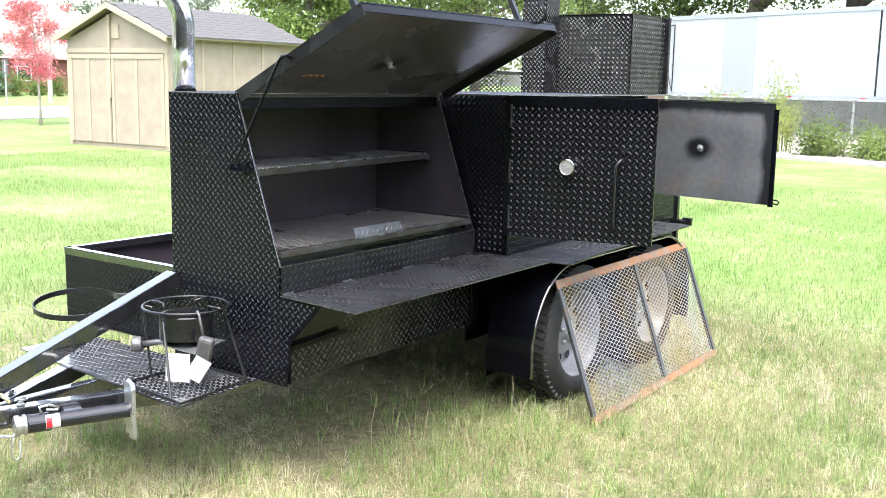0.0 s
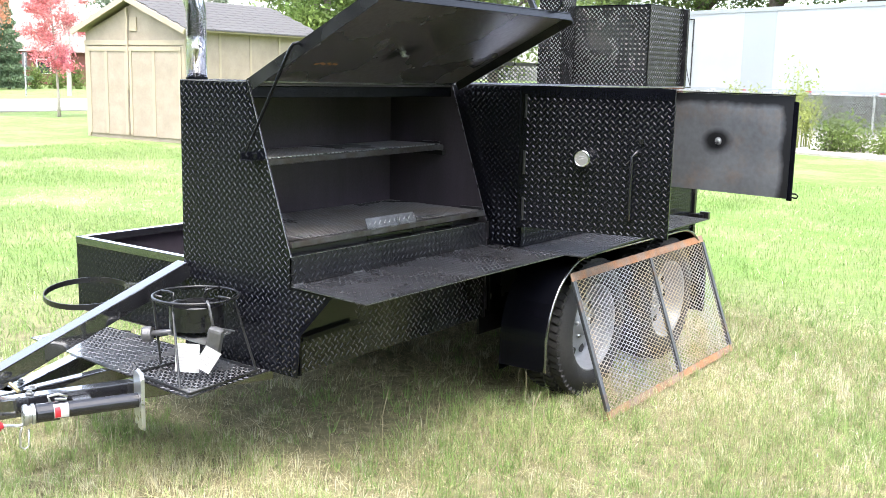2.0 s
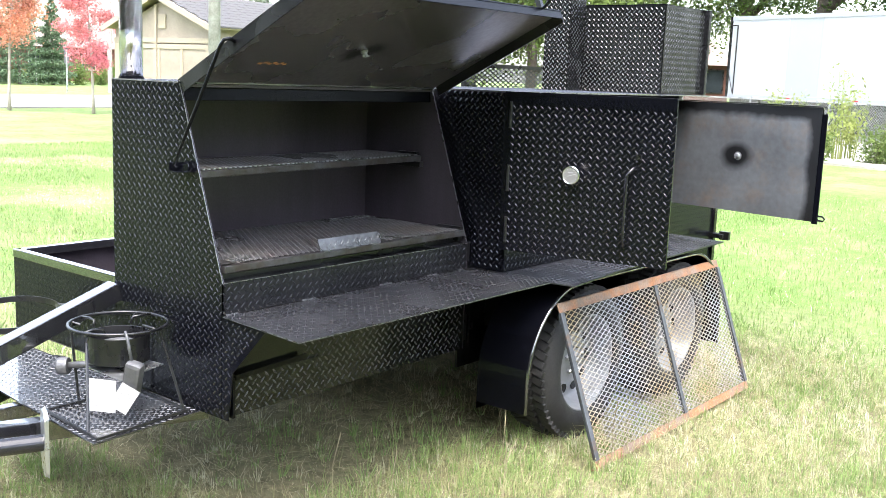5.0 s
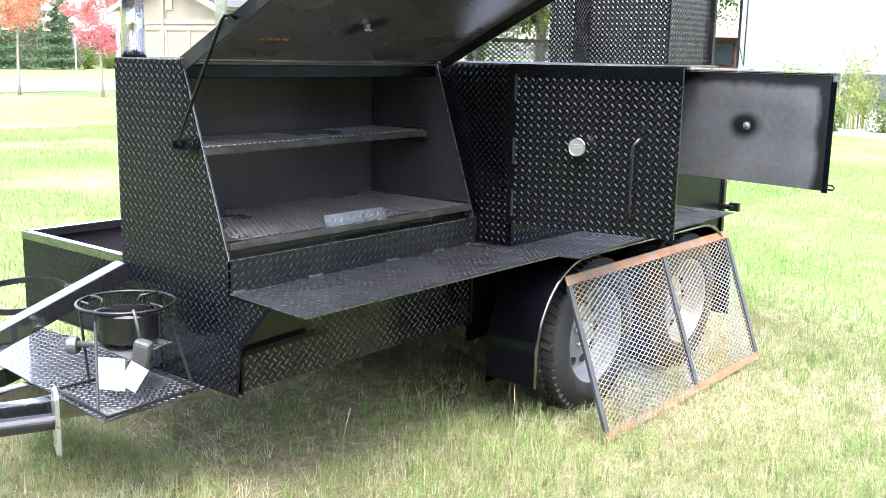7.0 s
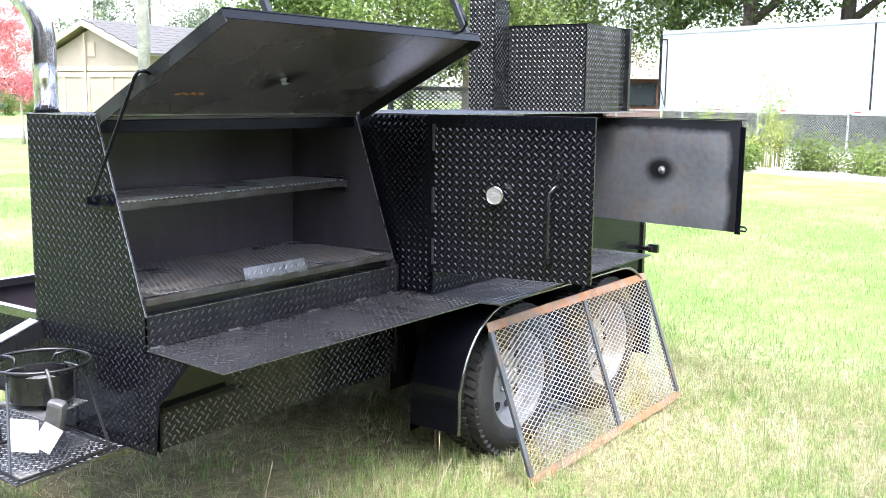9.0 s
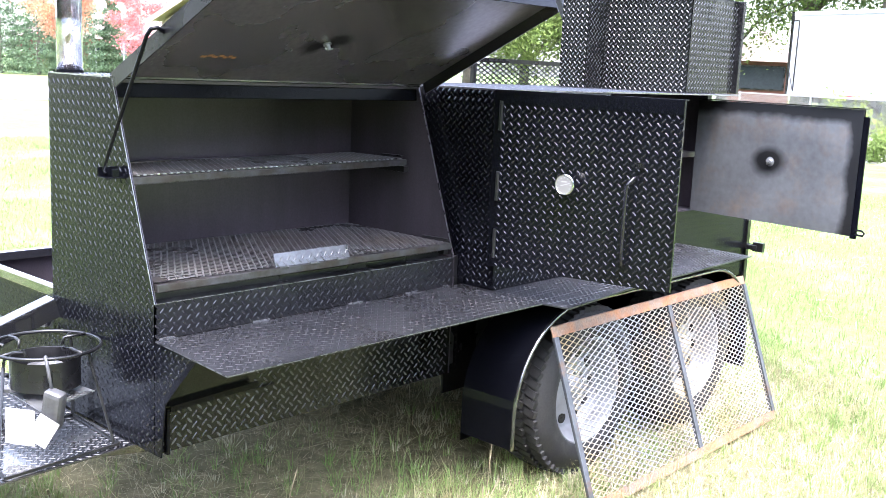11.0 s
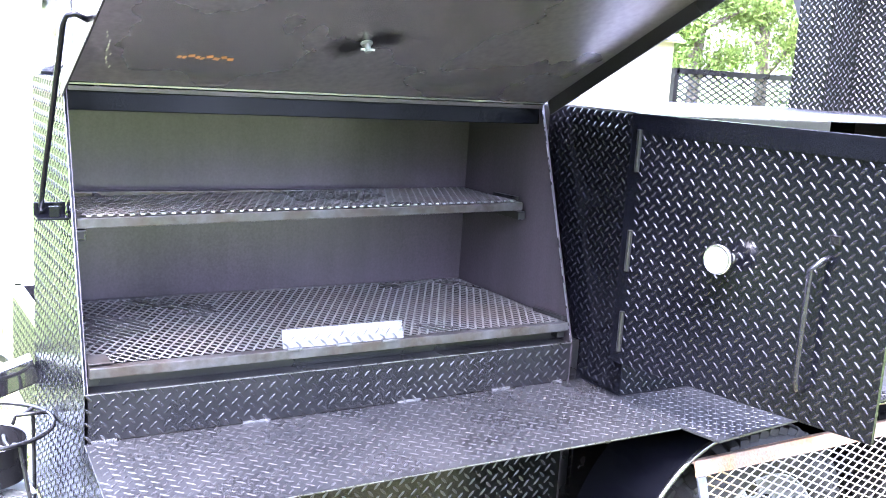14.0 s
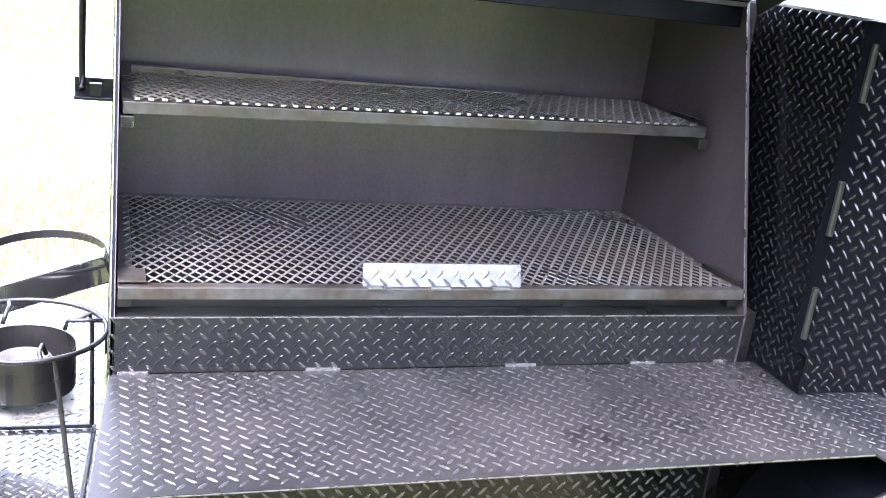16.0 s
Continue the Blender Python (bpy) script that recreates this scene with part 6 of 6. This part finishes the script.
lush = lambda x, y: np.clip(1.7 * smooth_noise(x, y, 0.55, 1) + 1.0 * smooth_noise(x, y, 0.17, 2) - 0.85, 0.05, 1)
drier = lambda x, y: np.clip(1.15 - 1.0 * lush(x, y), 0.15, 1)
under = lambda x, y: np.where((x < 0.0) & (x > -1.3) & (y > 0.1) & (y < 3.7), 0.18, 1.0)
even = lambda x, y: np.clip(0.45 + 0.6 * smooth_noise(x, y, 0.8, 5), 0, 1)
patchy = lambda x, y: np.clip(2.2 * smooth_noise(x, y, 1.3, 6) + 0.9 * smooth_noise(x, y, 0.4, 7) - 0.75, 0.06, 1)
bald = lambda x, y: np.clip(1.1 - 1.1 * patchy(x, y), 0.05, 1)
NEAR = (-2.6, 3.6, -2.6, 4.4)
fade = lambda x, y: np.clip((4.4 - y) / 1.4, 0, 1) * np.clip((x + 2.6) / 1.0, 0, 1) * np.clip((3.6 - x) / 1.2, 0, 1) * np.clip((y + 2.6) / 1.2, 0, 1)


def tufts(name, label, mat, n_tufts, per, region, hmin, hmax, width, seed, keep):
    """Clumps of long blades that fan out from one root each."""
    rng = np.random.default_rng(seed)
    cx, cy = rng.uniform(region[0], region[1], n_tufts), rng.uniform(region[2], region[3], n_tufts)
    ok = rng.uniform(0, 1, n_tufts) < keep(cx, cy)
    cx, cy = cx[ok], cy[ok]
    size = rng.uniform(0.6, 1.3, len(cx)) * (0.6 + 0.8 * smooth_noise(cx, cy, 0.5, seed + 1))
    idx = np.repeat(np.arange(len(cx)), per)
    n = len(idx)
    a = rng.uniform(0, 2 * math.pi, n)
    d = np.stack([np.cos(a), np.sin(a), np.zeros(n)], 1)
    B = np.stack([cx[idx], cy[idx], np.full(n, -0.012)], 1) + d * np.abs(rng.normal(0, 0.016, n))[:, None]
    h = rng.uniform(hmin, hmax, n) * size[idx]
    lean = np.abs(rng.normal(0.4, 0.45, n))
    s = np.stack([-np.sin(a), np.cos(a), np.zeros(n)], 1)
    tw = rng.uniform(0, math.pi, n)[:, None]
    s = s * np.cos(tw) + d * np.sin(tw)
    w = (width * rng.uniform(0.6, 1.3, n))[:, None]
    up = np.array((0, 0, 1.0))
    M = B + d * (h * lean * 0.4)[:, None] + up * (h * 0.6)[:, None]
    E = B + d * (h * lean * 1.1)[:, None] + up * (h * np.maximum(1.0 - 0.45 * lean, 0.3))[:, None]
    q1 = np.stack([B - s * w, B + s * w, M + s * w * 0.8, M - s * w * 0.8], 1)
    q2 = np.stack([M - s * w * 0.8, M + s * w * 0.8, E + s * w * 0.12, E - s * w * 0.12], 1)
    return tagged(quads_object(name, np.concatenate([q1, q2], 1).reshape(-1, 4, 3), mat), label, "grass", kind="stuff")


BROWN_BLADE = leaf_material("withered_grass_blade", (0.40, 0.345, 0.215), (0.48, 0.425, 0.285), trans=0.2)
tufts("grass", "fresh green grass in tufts around the trailer", GREEN_BLADE, 20000, 14, NEAR, 0.03, 0.095, 0.0014, 301, lambda x, y: (0.35 + 0.65 * lush(x, y)) * under(x, y) * fade(x, y))
tufts("dry_grass", "straw-coloured dry grass tufts between the green", DRY_BLADE, 9000, 12, NEAR, 0.025, 0.08, 0.0013, 302, lambda x, y: (0.3 + 0.7 * drier(x, y)) * under(x, y) * fade(x, y))
blades("dry_grass", "withered brown grass lying flat under the tufts", BROWN_BLADE, 75000, NEAR, 0.03, 0.09, 0.0015, 307, lambda x, y: (0.6 + 0.4 * drier(x, y)) * fade(x, y), 1.6, 0.35)
OLIVE_BLADE = leaf_material("olive_grass_blade", (0.245, 0.255, 0.115), (0.38, 0.35, 0.20), trans=0.25)
STRIP = (-1.9, 2.7, -1.9, 3.6)
edge = lambda x, y: np.clip((2.7 - x) / 0.8, 0, 1) * np.clip((y + 1.9) / 0.8, 0, 1) * np.clip((x + 1.9) / 0.6, 0, 1)
blades("grass", "long thin olive grass leaning over between the tufts", OLIVE_BLADE, 95000, STRIP, 0.05, 0.13, 0.0010, 311, lambda x, y: (0.35 + 0.65 * smooth_noise(x, y, 0.3, 8)) * under(x, y) * edge(x, y), 0.95)
MIDR = (-6.0, 5.0, 3.0, 13.0)
blades("grass", "green lawn further back", GREEN_BLADE, 140000, MIDR, 0.025, 0.075, 0.0022, 303, even, 0.6)
blades("dry_grass", "straw-dry lawn further back", DRY_BLADE, 9000, MIDR, 0.03, 0.08, 0.0024, 304, drier, 1.2, 0.6)
LEFT = (-15.0, -1.7, -3.0, 10.2)
blades("grass", "faded green lawn beyond the trailer tongue", FADED_BLADE, 190000, LEFT, 0.02, 0.065, 0.0026, 305, patchy, 0.8)
blades("dry_grass", "straw-dry lawn beyond the trailer tongue", DRY_BLADE, 48000, LEFT, 0.02, 0.06, 0.0022, 306, bald, 1.4, 0.5)
STALK = material("dry_seed_stalk", (0.30, 0.255, 0.16), 0.8, vary=0.3, scale=20)
FRONT = (-4.0, 6.5, -7.0, 3.2)
blades("grass", "faded green lawn in front of the trailer", FADED_BLADE, 50000, FRONT, 0.03, 0.08, 0.003, 308, lambda x, y: even(x, y) * np.where((x > -1.6) & (x < 2.4) & (y > -1.4), 0.0, 1.0), 0.7)
# tall seed stalks in front of the wheel
rng = np.random.default_rng(9)
for k in range(16):
    p = Vector((rng.uniform(0.05, 0.75), rng.uniform(0.25, 1.45), 0))
    h = rng.uniform(0.12, 0.27)
    t = tagged(part("seed_stalk", tube(bmesh.new(), [(p.x, p.y, -0.01), (p.x + rng.normal(0, 0.012), p.y + rng.normal(0, 0.012), h * 0.6), (p.x + rng.normal(0, 0.03), p.y + rng.normal(0, 0.03), h)], 0.0016, 5, radii=[0.0012, 0.0010, 0.0022]), STALK, None), "tall dry grass stalk with a seed head", "grass stalk", group="seed stalks by the wheel")
